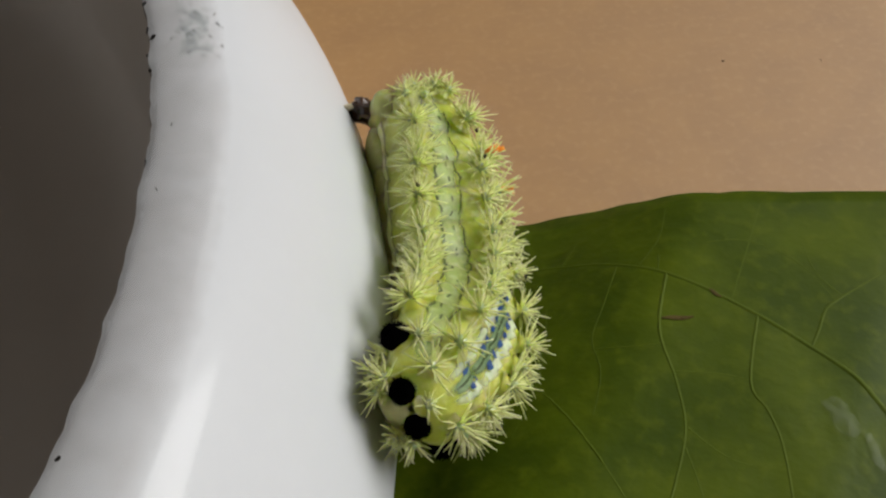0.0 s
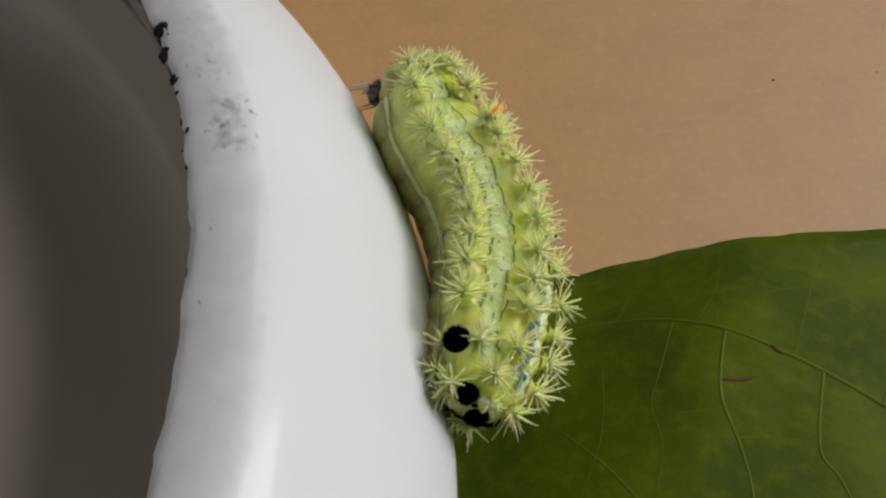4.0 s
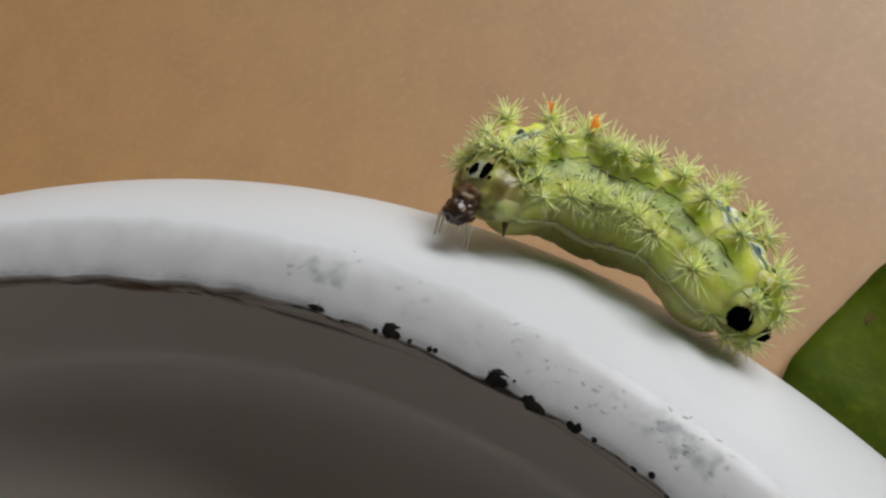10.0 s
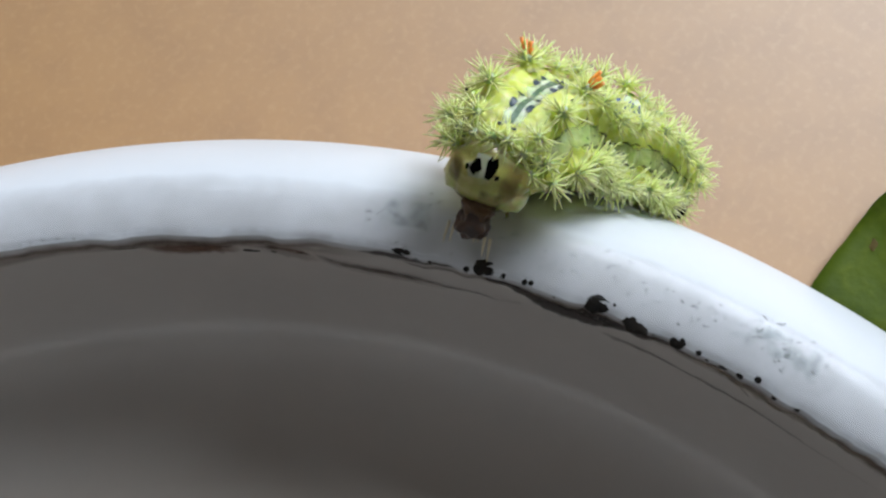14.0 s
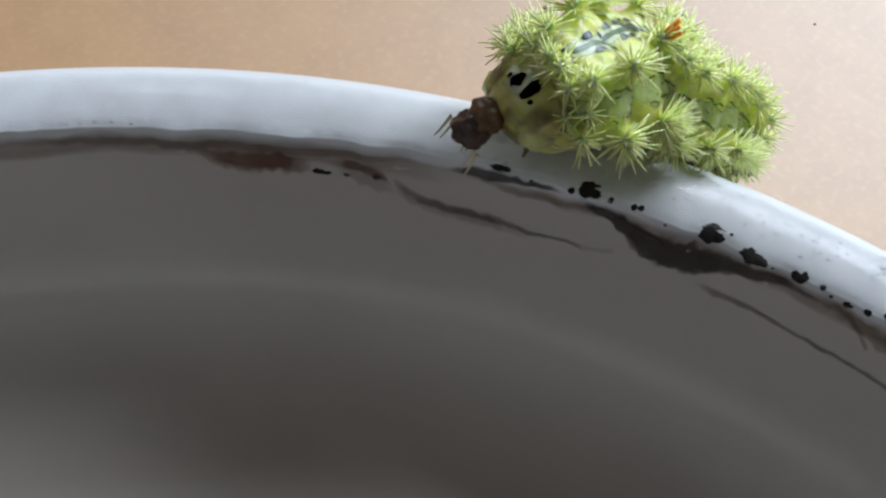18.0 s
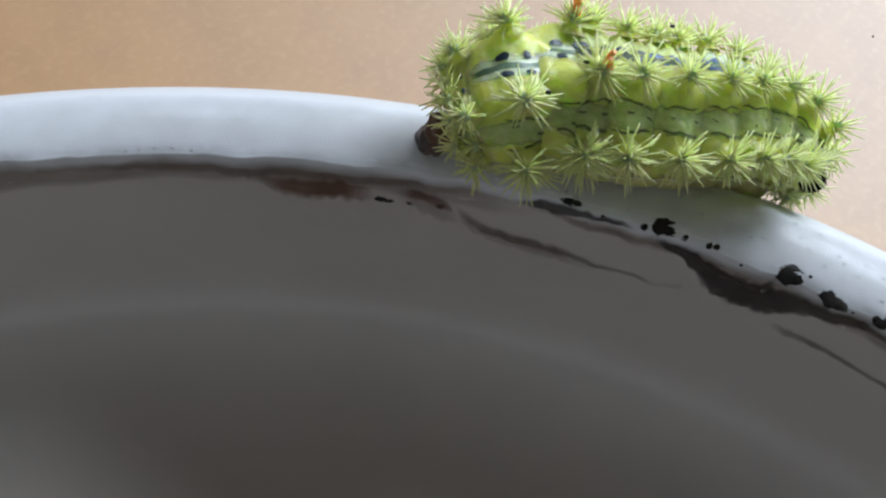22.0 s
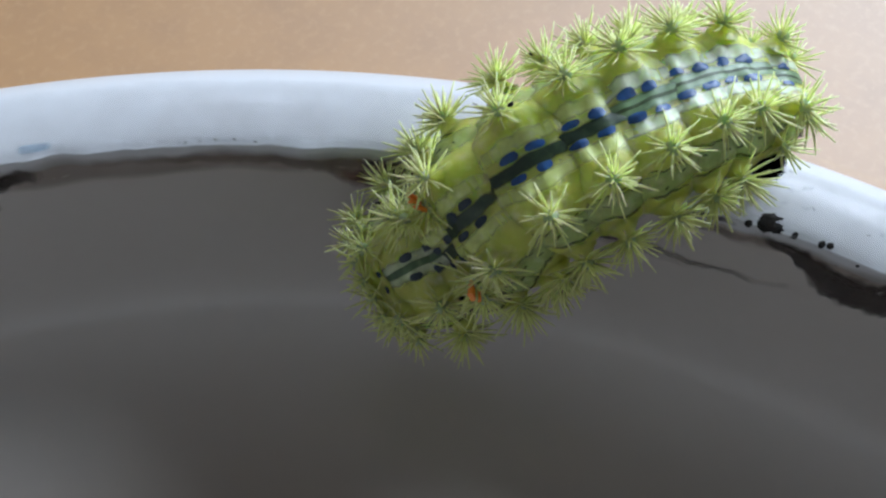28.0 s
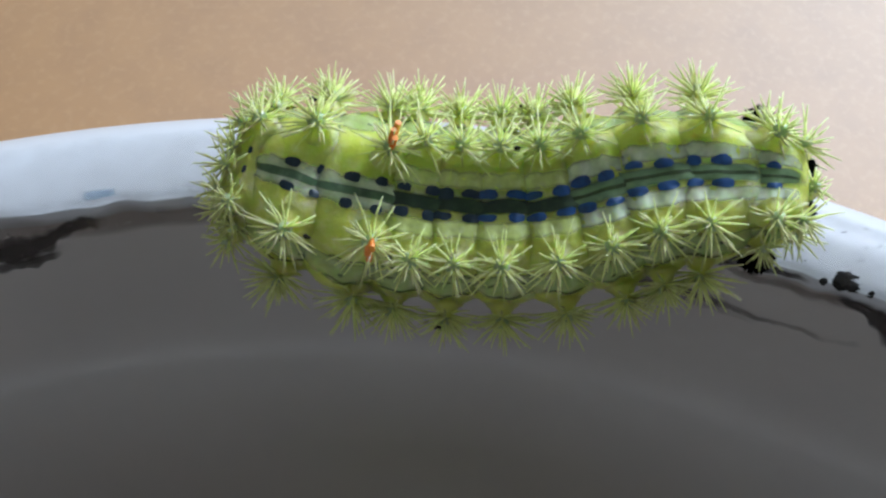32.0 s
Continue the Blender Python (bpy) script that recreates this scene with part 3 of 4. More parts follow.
    for ang, v in marks:
        bm2 = bmesh.new()
        up = (on_dish(ang, v, 1.0) - on_dish(ang, v, 0.0)).normalized()
        along = (on_dish(ang + 0.5, v, 0.0) - on_dish(ang - 0.5, v, 0.0)).normalized()
        turn_m = Matrix((along, up.cross(along), up)).transposed() @ Matrix.Rotation(rnd.uniform(-0.9, 0.9), 3, "Z")
        blob(bm2, on_dish(ang, v, 0.0), (rnd.uniform(0.05, 0.20) * MM, rnd.uniform(0.025, 0.05) * MM, 0.025 * MM), turn_m, 0.6, 1, ang)
        part("scratch", bm2, SCRATCH, dish)


# ---------------------------------------------------------------- the leaf
LEAF_RIM = [(50.0, 40.5), (53.6, 43.0), (55.5, 44.6), (57.5, 46.0), (60.0, 47.5), (62.2, 48.8), (64.9, 49.6), (68.2, 50.6), (73.0, 52.3), (79.8, 55.6), (88.0, 58.6), (98.0, 60.0), (110.0, 58.0),
            (121.0, 46.0), (124.0, 30.0), (118.0, 12.0), (106.0, -5.0), (88.0, -16.0), (70.0, -16.0), (61.0, -4.0), (58.5, 12.0), (56.0, 26.0), (51.0, 36.0)]


def leaf_height(x, y):
    rise = min(1.0, max(0.0, (x - 60.0) / 11.0))
    rise = rise * rise * (3 - 2 * rise)
    back = min(1.0, max(0.0, (106.0 - x) / 25.0))
    return 0.9 + 3.7 * rise * back + 0.30 * noise.noise(Vector((x * 0.09, y * 0.09, 0.7))) + 0.08 * noise.noise(Vector((x * 0.4, y * 0.4, 1.7)))


def leaf_point(x, y, lift=0.0):
    far = max(0.0, 1 - max(0.0, math.hypot(x, y) - 67.0) / 4.0)       # it dips where it goes under the dish
    return Vector((x, y, leaf_height(x, y) * (1 - far) + 0.35 * far + lift)) * MM


def build_leaf():
    leaf = tagged(new("leaf"), "broad dark green leaf lying on the cardboard beside the dish", "leaf")
    rim = []
    m = len(LEAF_RIM)
    for i in range(m):
        p0, p1, p2, p3 = (Vector(LEAF_RIM[(i + k) % m]) for k in (-1, 0, 1, 2))
        for k in range(6):
            t = k / 6
            rim.append(0.5 * ((2 * p1) + (p2 - p0) * t + (2 * p0 - 5 * p1 + 4 * p2 - p3) * t * t + (3 * p1 - p0 - 3 * p2 + p3) * t ** 3))
    centre = Vector((84.0, 28.0))
    bm = bmesh.new()
    rings = []
    count = 26
    for k in range(1, count + 1):
        rings.append([bm.verts.new(leaf_point(*(centre.lerp(p, k / count) + (Vector((noise.noise(Vector((p.x * 0.6, p.y * 0.6, 0))), noise.noise(Vector((p.y * 0.6, p.x * 0.6, 5))))) * 0.18 if k == count else Vector((0, 0)))))) for p in rim])
    top = bm.verts.new(leaf_point(*centre))
    n = len(rim)
    for k in range(n):
        bm.faces.new((top, rings[0][k], rings[0][(k + 1) % n]))
    for a, b in zip(rings, rings[1:]):
        for k in range(n):
            bm.faces.new((a[k], b[k], b[(k + 1) % n], a[(k + 1) % n]))
    bmesh.ops.recalc_face_normals(bm, faces=bm.faces)
    blade = part("blade", smooth(bm), LEAF, leaf)
    thick = blade.modifiers.new("thickness", "SOLIDIFY")
    thick.thickness, thick.offset = 0.28 * MM, -1

    def vein(name, pts, r0, r1, label=""):
        bm2 = bmesh.new()
        P = [Vector(p) for p in pts]
        line = []
        for i in range(len(P) - 1):
            p0, p1, p2, p3 = P[max(i - 1, 0)], P[i], P[i + 1], P[min(i + 2, len(P) - 1)]
            for k in range(6):
                t = k / 6
                line.append(0.5 * ((2 * p1) + (p2 - p0) * t + (2 * p0 - 5 * p1 + 4 * p2 - p3) * t * t + (3 * p1 - p0 - 3 * p2 + p3) * t ** 3))
        line.append(P[-1])
        rows = []
        for i, p in enumerate(line):
            q = line[min(i + 1, len(line) - 1)] - line[max(i - 1, 0)]
            side = Vector((-q.y, q.x)).normalized()
            r = r0 + (r1 - r0) * i / (len(line) - 1)
            rows.append([bm2.verts.new(leaf_point(*(p + side * r * s), h * r)) for s, h in ((-1, -0.1), (-0.5, 0.35), (0, 0.42), (0.5, 0.3), (1, -0.1))])
        for a, b in zip(rows, rows[1:]):
            for k in range(4):
                bm2.faces.new((a[k], b[k], b[k + 1], a[k + 1]))
        part(name, smooth(bm2), VEIN, leaf, label)

    vein("midrib", [(118.3, 44.0), (106.3, 36.0), (94.3, 24.0), (84.3, 8.0), (76.3, -10.0), (70.3, -20.0)], 0.9, 0.5, "pale raised midrib")
    vein("vein", [(93.3, 23.0), (88.0, 33.5), (84.6, 38.4), (81.8, 40.9), (79.9, 42.0), (76.2, 43.2), (72.8, 44.0), (69.8, 44.4), (66.4, 44.6), (63.2, 44.2), (60.4, 43.2)], 0.22, 0.06)
    vein("vein", [(103.3, 34.0), (98.3, 46.0), (91.3, 54.0), (84.3, 58.0)], 0.28, 0.08)
    vein("vein", [(85.3, 10.0), (80.3, 21.0), (75.3, 28.0), (68.3, 34.0), (63.3, 37.0)], 0.07, 0.04)
    vein("vein", [(80.3, -1.0), (73.3, 8.0), (66.3, 16.0), (61.3, 22.0)], 0.08, 0.05)
    vein("vein", [(94.3, 24.0), (106.3, 22.0), (116.3, 26.0)], 0.25, 0.08)
    vein("vein", [(85.3, 9.0), (98.3, 6.0), (110.3, 10.0)], 0.25, 0.08)
    vein("vein", [(110.3, 39.0), (109.3, 50.0), (104.3, 60.0)], 0.25, 0.08)
    vein("vein", [(70.2, 44.3), (71.0, 40.4), (72.8, 37.6), (74.0, 35.0), (74.4, 31.0)], 0.10, 0.06)
    vein("vein", [(75.4, 43.4), (76.1, 39.1), (77.3, 37.8), (78.5, 36.0), (80.3, 31.5)], 0.09, 0.05)
    vein("vein", [(78.4, 42.6), (78.5, 43.8), (78.6, 45.4), (79.6, 47.2), (80.8, 49.0), (83.0, 52.0)], 0.10, 0.05)
    for pts in ([(73.9, 43.8), (73.8, 46.5), (73.7, 49.3), (73.6, 51.6)], [(69.4, 45.6), (69.7, 44.4)], [(67.4, 44.5), (67.7, 41.0), (67.9, 38.9), (69.1, 36.8), (69.6, 34.3)], [(64.2, 44.5), (64.4, 46.5), (65.2, 48.9)],
                [(79.2, 46.6), (77.6, 47.6), (76.4, 49.6)], [(68.6, 44.7), (69.0, 47.0), (68.6, 49.6)], [(72.4, 38.2), (74.6, 39.0), (76.2, 39.2)], [(71.6, 47.4), (73.7, 48.4), (76.4, 48.0), (78.9, 46.2)], [(68.2, 38.2), (70.4, 39.0), (71.4, 39.6)],
                [(82.6, 40.2), (83.8, 43.4), (86.0, 46.5)], [(64.6, 41.0), (66.0, 36.6), (66.2, 32.0)], [(85.3, 38.4), (83.3, 34.0), (83.7, 28.0)], [(73.9, 34.8), (76.3, 30.5), (75.5, 24.0)], [(74.0, 35.4), (76.6, 34.6), (78.8, 35.4)]):
        vein("veinlet", pts, 0.042, 0.022)

    def patch(name, x, y, l, w, deg, mat, label, lift=0.05):
        c, s = math.cos(radians(deg)), math.sin(radians(deg))

        def place(u, v):
            a, b = (u - 0.5) * l, (v - 0.5) * w * (0.35 + 0.65 * math.sin(math.pi * u))
            b += 0.12 * w * math.sin(7 * u)
            return leaf_point(x + a * c - b * s, y + a * s + b * c, lift + 0.12 * (0.25 - (v - 0.5) ** 2))
        part(name, grid(bmesh.new(), 10, 5, place), mat, leaf, label)

    patch("scar", 71.65, 41.5, 1.7, 0.28, 27, SCAR, "brown dried bite scar")
    patch("scar", 73.0, 43.9, 0.8, 0.24, -20, SCAR, "small brown scar")
    patch("scar", 60.6, 45.9, 0.9, 0.5, 60, SCAR, "small brown scar on the leaf's rim")
    # paler patches that paint the leaf's shine into its colour
    patch("shine_patch", 80.6, 39.0, 3.2, 2.0, -25, SHINE, "paler patch of painted shine", 0.08)
    patch("shine_patch", 82.4, 37.8, 3.0, 0.9, -50, SHINE, "paler patch of painted shine", 0.08)
    return leaf


# ---------------------------------------------------------------- the caterpillar
N_SEG = 11
SIZE = [0.80, 0.95, 1.03, 1.05, 1.05, 1.04, 1.03, 1.01, 0.97, 0.91, 0.76]
HALF_L, HALF_W, HALF_H = 2.7, 3.0, 2.95            # mm
PITCH = 1.85               # from segment to segment


def skin_point(i, x, deg, lift=0.0):
    """The skin of segment i: x mm forward of its middle, deg round the body from its left side over the back."""
    th = radians(deg)
    k = max(0.0, 1 - (abs(x) / HALF_L) ** 3.0) ** (1 / 2.6)
    mid = math.exp(-(x / 1.15) ** 2)
    bump = 0.0
    for at, size, wide in ((58, 0.24, 15), (122, 0.24, 15), (6, 0.18, 15), (174, 0.18, 15), (26, 0.07, 10), (154, 0.07, 10)):
        d = (deg - at + 180) % 360 - 180
        bump += size * (0.22 + 0.78 * mid) * math.exp(-(d / wide) ** 2)
    for at, size, wide in ((-44, 0.07, 7), (224, 0.07, 7)):
        d = (deg - at + 180) % 360 - 180
        bump += size * math.exp(-(d / wide) ** 2)
    for at in (72, 108):
        d = (deg - at + 180) % 360 - 180
        bump += 0.045 * math.exp(-(d / 9) ** 2) * math.cos(2 * math.pi * (x - 0.5) / 1.05)
    flat = 1.0 - 0.16 * min(1.0, max(0.0, (-math.sin(th) - 0.2) / 0.5))
    bump += 0.045 * noise.noise(Vector((x * 1.1 + i * 5, math.cos(th) * 2.6, math.sin(th) * 2.6))) + 0.03 * noise.noise(Vector((x * 2.0 + i * 5, math.cos(th) * 5, math.sin(th) * 5))) + 0.012 * noise.noise(Vector((x * 3.1 + i * 5, math.cos(th) * 7, math.sin(th) * 7)))
    r = (1 + bump) * k * SIZE[i] + lift
    if i == 10 and x < 0:
        x *= 0.78
    if i == 0 and x > 0:
        x *= 0.42
    narrow = 1.0 - 0.30 * min(1.0, max(0.0, -math.sin(th)))
    return Vector((x, HALF_W * r * narrow * math.cos(th), HALF_H * r * math.sin(th) * flat))


def patch_on(bm, i, x0, x1, d0, d1, nu, nv, lift=0.012, wave=0.0, seed=0.0):
    def place(u, v):
        x = x0 + (x1 - x0) * u
        d = d0 + (d1 - d0) * v + wave * (noise.noise(Vector(((x - PITCH * i) * 0.75, seed, 0.5))) + 0.45 * noise.noise(Vector(((x - PITCH * i) * 2.1, seed, 3.5))))
        return skin_point(i, x, d, lift) * MM
    grid(bm, nu, nv, place)


def spot_on(bm, i, x, deg, rx, rd, lift=0.02, seed=0.0):
    """A blunt-cornered spot on the skin."""
    rim = []
    for k in range(14):
        a = 2 * math.pi * k / 14
        c, q = math.cos(a), math.sin(a)
        w = (abs(c) ** 3 + abs(q) ** 3) ** (-1 / 3) * (1 + 0.22 * noise.noise(Vector((c * 1.4, q * 1.4, seed))))
        rim.append(bm.verts.new(skin_point(i, x + rx * w * c, deg + rd * w * q, lift) * MM))
    c = bm.verts.new(skin_point(i, x, deg, lift + 0.015) * MM)
    for k in range(14):
        f = bm.faces.new((c, rim[k], rim[(k + 1) % 14]))
        f.smooth = True


def stalk_on(bm, foot, axis, length, r0, r1, seed):
    """A fleshy tapering stalk with a round end."""
    side = axis.orthogonal().normalized()
    other = axis.cross(side)
    rows = []
    for u, k in ((0.0, 1.35), (0.18, 1.05), (0.42, 0.82), (0.70, 0.62), (0.92, 0.50), (1.06, 0.34), (1.14, 0.10)):
        r = r1 + (r0 - r1) * (k - 0.5) / 0.5 if k > 0.5 else r1 * k * 2
        ring = []
        for j in range(12):
            a = 2 * math.pi * j / 12
            d = side * math.cos(a) + other * math.sin(a)
            ring.append(bm.verts.new((foot + axis * length * u + d * r * (1 + 0.16 * noise.noise(d * 1.6 + Vector((seed, u * 3, 0))))) * MM))
        rows.append(ring)
    for a, b in zip(rows, rows[1:]):
        for j in range(12):
            bm.faces.new((a[j], a[(j + 1) % 12], b[(j + 1) % 12], b[j]))
    bm.faces.new(rows[-1])
    smooth(bm)


def tuft(i, deg, count, length, rnd, parent, x=0.0, forward=0.0, size=1.0, stalk=0.5):
    """A fleshy stalk and its star of stiff prickles."""
    foot, out = skin_point(i, x, deg, -0.05), skin_point(i, x, deg, 0.3)
    axis = ((out - foot).normalized() + Vector((forward, 0, 0))).normalized()
    top = foot + axis * stalk * size
    bm = bmesh.new()
    stalk_on(bm, foot, axis, stalk * size, 0.50 * size, 0.25 * size, i + deg)
    part("tubercle", bm, SKIN, parent)
    bm = bmesh.new()
    blob(bm, (top + axis * 0.05) * MM, (0.31 * MM * size, 0.31 * MM * size, 0.28 * MM * size), None, 0.35, 2, i + deg)
    part("tubercle_tip", bm, TIP, parent, "grey-green tip of the stalk")
    bm = bmesh.new()
    side = axis.orthogonal().normalized()
    for k in range(count):
        phi = 2.399963 * k + rnd.uniform(-0.45, 0.45)
        lean = math.acos(1 - (k + 0.5) / count * 1.12)
        d = axis * math.cos(lean) + (side * math.cos(phi) + axis.cross(side) * math.sin(phi)) * math.sin(lean)
        l = length * rnd.uniform(0.62, 1.16) * (0.82 + 0.18 * math.sin(lean))
        root = top - axis * stalk * size * 0.32 * (lean / 1.69) ** 2
        foot_k = root + d * 0.12 * size
        bend = Vector((rnd.uniform(-1, 1), rnd.uniform(-1, 1), rnd.uniform(-1, 1))) * 0.05 * l
        mid_k = root + d * l * 0.55 + bend
        spike(bm, foot_k * MM, mid_k * MM, 0.060 * MM, 0.054 * MM)
        spike(bm, mid_k * MM, (root + d * l + bend * 0.4) * MM, 0.054 * MM, 0.022 * MM)
    part("spine_tuft", bm, SPINE, parent)
    return top, axis


def black_tuft(centre, axis, size, rnd, parent):
    """A round velvety button of packed black bristles."""
    axis = axis.normalized()
    side = axis.orthogonal().normalized()
    turn_m = Matrix((side, axis.cross(side), axis)).transposed()
    bm = bmesh.new()
    blob(bm, centre * MM, (0.88 * size * MM, 0.88 * size * MM, 0.70 * size * MM), turn_m, 0.06, 3, centre.y)
    for k in range(170):
        phi, lean = 2.399963 * k, math.acos(1 - (k + 0.5) / 170)
        d = axis * math.cos(lean) + (side * math.cos(phi) + axis.cross(side) * math.sin(phi)) * math.sin(lean)
        spike(bm, (centre + d * 0.3) * MM, (centre + d * size * rnd.uniform(0.86, 1.04)) * MM, 0.05 * MM, 0.022 * MM)
    part("black_tuft", bm, BLACK, parent, "velvety black tuft")


def build_caterpillar():
    rnd = random.Random(7)
    cat = tagged(new("caterpillar"), "spiny yellow-green caterpillar with blue-spotted back on the dish lip", "caterpillar")
    segs = []
    for i in range(N_SEG):
        bm = bmesh.new()
        around, along = 72, 26
        rows = []
        for j in range(along + 1):
            x = -HALF_L + 2 * HALF_L * j / along
            x = HALF_L * math.sin(math.pi / 2 * x / HALF_L)
            rows.append([bm.verts.new(skin_point(i, x * 0.9995, 360 * k / around - 90) * MM) for k in range(around)])
        for a, b in zip(rows, rows[1:]):
            for k in range(around):
                f = bm.faces.new((a[k], a[(k + 1) % around], b[(k + 1) % around], b[k]))
                deg = 360 * (k + 0.5) / around - 90
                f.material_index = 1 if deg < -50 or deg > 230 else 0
        bmesh.ops.recalc_face_normals(bm, faces=bm.faces)
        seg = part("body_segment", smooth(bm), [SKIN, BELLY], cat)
        segs.append(seg)
        if 0 < i < 10:
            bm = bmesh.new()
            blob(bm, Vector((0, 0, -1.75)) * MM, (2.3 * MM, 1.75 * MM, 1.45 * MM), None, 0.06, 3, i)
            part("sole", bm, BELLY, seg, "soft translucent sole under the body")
        # the stripe along the back
        if i in (1, 2):
            bm = bmesh.new()
            patch_on(bm, i, -2.3, 2.3, 77, 103, 16, 8, 0.008, 1.0, i)
            part("dorsal_patch", bm, MINT, seg, "pale mint patch on the back")
        if i > 0:
            bm = bmesh.new()
            wide = 4.2 if i <= 2 else 6.0 if i <= 6 else 8.0
            patch_on(bm, i, -2.3, 2.3, 90 - wide, 90 + wide, 16, 8, 0.012, 1.0, i)
            part("dorsal_stripe", bm, BLOTCH if i <= 2 else STRIPE if i <= 6 else PALE, seg, "broken grey-green blotches along the back" if i <= 2 else "dark green stripe along the back" if i <= 6 else "grey-green stripe along the back")
        if i > 6:
            bm = bmesh.new()
            patch_on(bm, i, -2.3, 2.3, 88.2, 91.8, 16, 4, 0.017, 0.8, i)
            part("stripe_line", bm, LINE, seg, "dark line along the middle of the stripe")
        for x in (-0.55, 0.52):
            for s in (-1, 1):
                bm = bmesh.new()
                wide = 8.0 if i == 0 else 9.0 if i < 3 else 7.6 if i < 7 else 8.6
                rx = rnd.uniform(0.18, 0.36) if i < 4 else rnd.uniform(0.32, 0.42)
                spot_on(bm, i, x + rnd.uniform(-0.06, 0.06), 90 + s * (wide + rnd.uniform(-0.8, 0.8)), rx, rnd.uniform(2.6, 3.6), 0.022, rnd.uniform(0, 9))
                part("dorsal_spot", bm, NAVY if i < 5 else BLUE, seg, "dark navy spot" if i < 5 else "bright blue spot")
        if i > 2:
            for s in (-1, 1):
                bm = bmesh.new()
                patch_on(bm, i, -2.3, 2.3, 90 + s * 9.5, 90 + s * 22, 16, 8, 0.009, 1.2, i * 1.7)
                part("cream_edging", bm, MINT if i > 6 else CREAM, seg, "pale mint edging beside the stripe" if i > 6 else "cream edging beside the stripe")
        # the pale bands on both flanks with their wavy dark lines
        for s in (0, 1):
            def side(d):
                return 180 - d if s else d
            bm = bmesh.new()
            patch_on(bm, i, -2.3, 2.3, side(16), side(45), 16, 8, 0.010, 4.0, 3.1 + s)
            part("side_band", bm, SIDE, seg, "grey-green band along the flank")
            if i > 0:
                for mid_d, w, ink, sd in ((43.0, 1.25, LINE, 1.7 + s), (20.0, 1.6, BROKEN, 8.3 + s)):
                    bm = bmesh.new()
                    patch_on(bm, i, -1.1, 1.1, side(mid_d - w), side(mid_d + w), 16, 4, 0.018, 7.0, sd)
                    part("side_line", bm, ink, seg, "thin wavy dark line")
                for k in range(2):
                    x, d, l = (-0.62, 0.30)[k] + rnd.uniform(-0.2, 0.2), rnd.uniform(27, 35), rnd.uniform(0.10, 0.26)
                    bm = bmesh.new()
                    patch_on(bm, i, x - l, x + l, side(d), side(d + rnd.uniform(2.2, 4.0)), 5, 3, 0.018, 6.0, i * 2.3 + k)
                    part("side_dash", bm, BROKEN, seg)
            # the pale fold low on the flank
            bm = bmesh.new()
            patch_on(bm, i, -2.3, 2.3, side(-36), side(-50), 14, 6, 0.03, 1.5, i * 0.8)
            part("flank_fold", bm, FOLD, seg, "pale fold low on the flank")
        # prickly stalks, two rows on each side
        for deg, count, length in ((58, 34, 1.52), (122, 34, 1.52), (6, 54, 1.56), (174, 54, 1.56)):
            if i == 10 and deg in (6, 174):
                continue
            low = deg in (6, 174)
            if i == 2 and not low:
                deg = 64 if deg < 90 else 116
            big = {0: 0.85, 1: 1.05, 2: 1.1, 8: 1.0, 9: 1.05, 10: 1.0}.get(i, 1.0)
            if i == 0:
                top, axis = tuft(i, deg, 26, length * big, rnd, seg, 0.3, 0.45, 0.9, 0.4)
            elif i == 10:
                top, axis = tuft(i, deg, 26, length, rnd, seg, -0.5, -0.3)
            else:
                top, axis = tuft(i, deg, count + (9 if i in (1, 2) else 0), length * big, rnd, seg, -0.6 if i == 2 else 0.0, 0.25 if i == 1 else 0.0, 1.15 if i in (1, 2) else 1.0, 0.62 if low and i > 2 else 0.5)
            if i == 2 and not low:
                across = axis.cross(Vector((1, 0, 0))).normalized()
                for k in range(3):
                    bm = bmesh.new()
                    foot = top + axis * 0.25 + across * 0.20 * (k - 1) + Vector((0.10 * (k % 2), 0, 0))
                    spike(bm, foot * MM, (foot + axis * (0.95 - 0.12 * k) + across * 0.06 * (k - 1)) * MM, 0.11 * MM, 0.12 * MM, 8)
                    part("orange_spine", bm, ORANGE, seg, "blunt orange spine")
        if i == 0:
            for deg in (22, 55, 80, 100, 125, 158):
                tuft(i, deg, 20, 1.3, rnd, seg, 1.75, 0.9, 0.8, 0.4)
            for deg in (28, 152):
                tuft(i, deg, 18, 1.1, rnd, seg, 0.0, 0.4, 0.8, 0.35)
        if i == 10:
            for y in (-1, 1):
                black_tuft(Vector((-0.34, 2.66 * y, -0.10)), Vector((0, y, -0.05)), 0.76, rnd, seg)
                black_tuft(Vector((-1.94, 0.82 * y, -0.10)), Vector((-1, 0.5 * y, 0.1)), 0.70, rnd, seg)
            for deg, x, l in ((22, -0.3, 1.2), (158, -0.3, 1.2), (-32, 0.7, 1.2), (212, 0.7, 1.2), (-42, -0.9, 1.3), (222, -0.9, 1.3), (46, -2.0, 1.5), (134, -2.0, 1.5), (-22, -2.2, 1.3), (202, -2.2, 1.3), (-48, -2.2, 1.1), (228, -2.2, 1.1), (90, -2.66, 0.9)):
                tuft(i, deg, 20, l, rnd, seg, x, -0.45, 0.8, 0.45)
        if i in (0, 1, 2):
            for s in (-1, 1):
                bm = bmesh.new()
                foot = Vector((0.3, 1.0 * s, -1.9))
                spike(bm, foot * MM, (foot + Vector((0.25, 0.25 * s, -0.75))) * MM, 0.2 * MM, 0.06 * MM, 6)
                part("leg", bm, COLLAR, seg, "short amber leg")
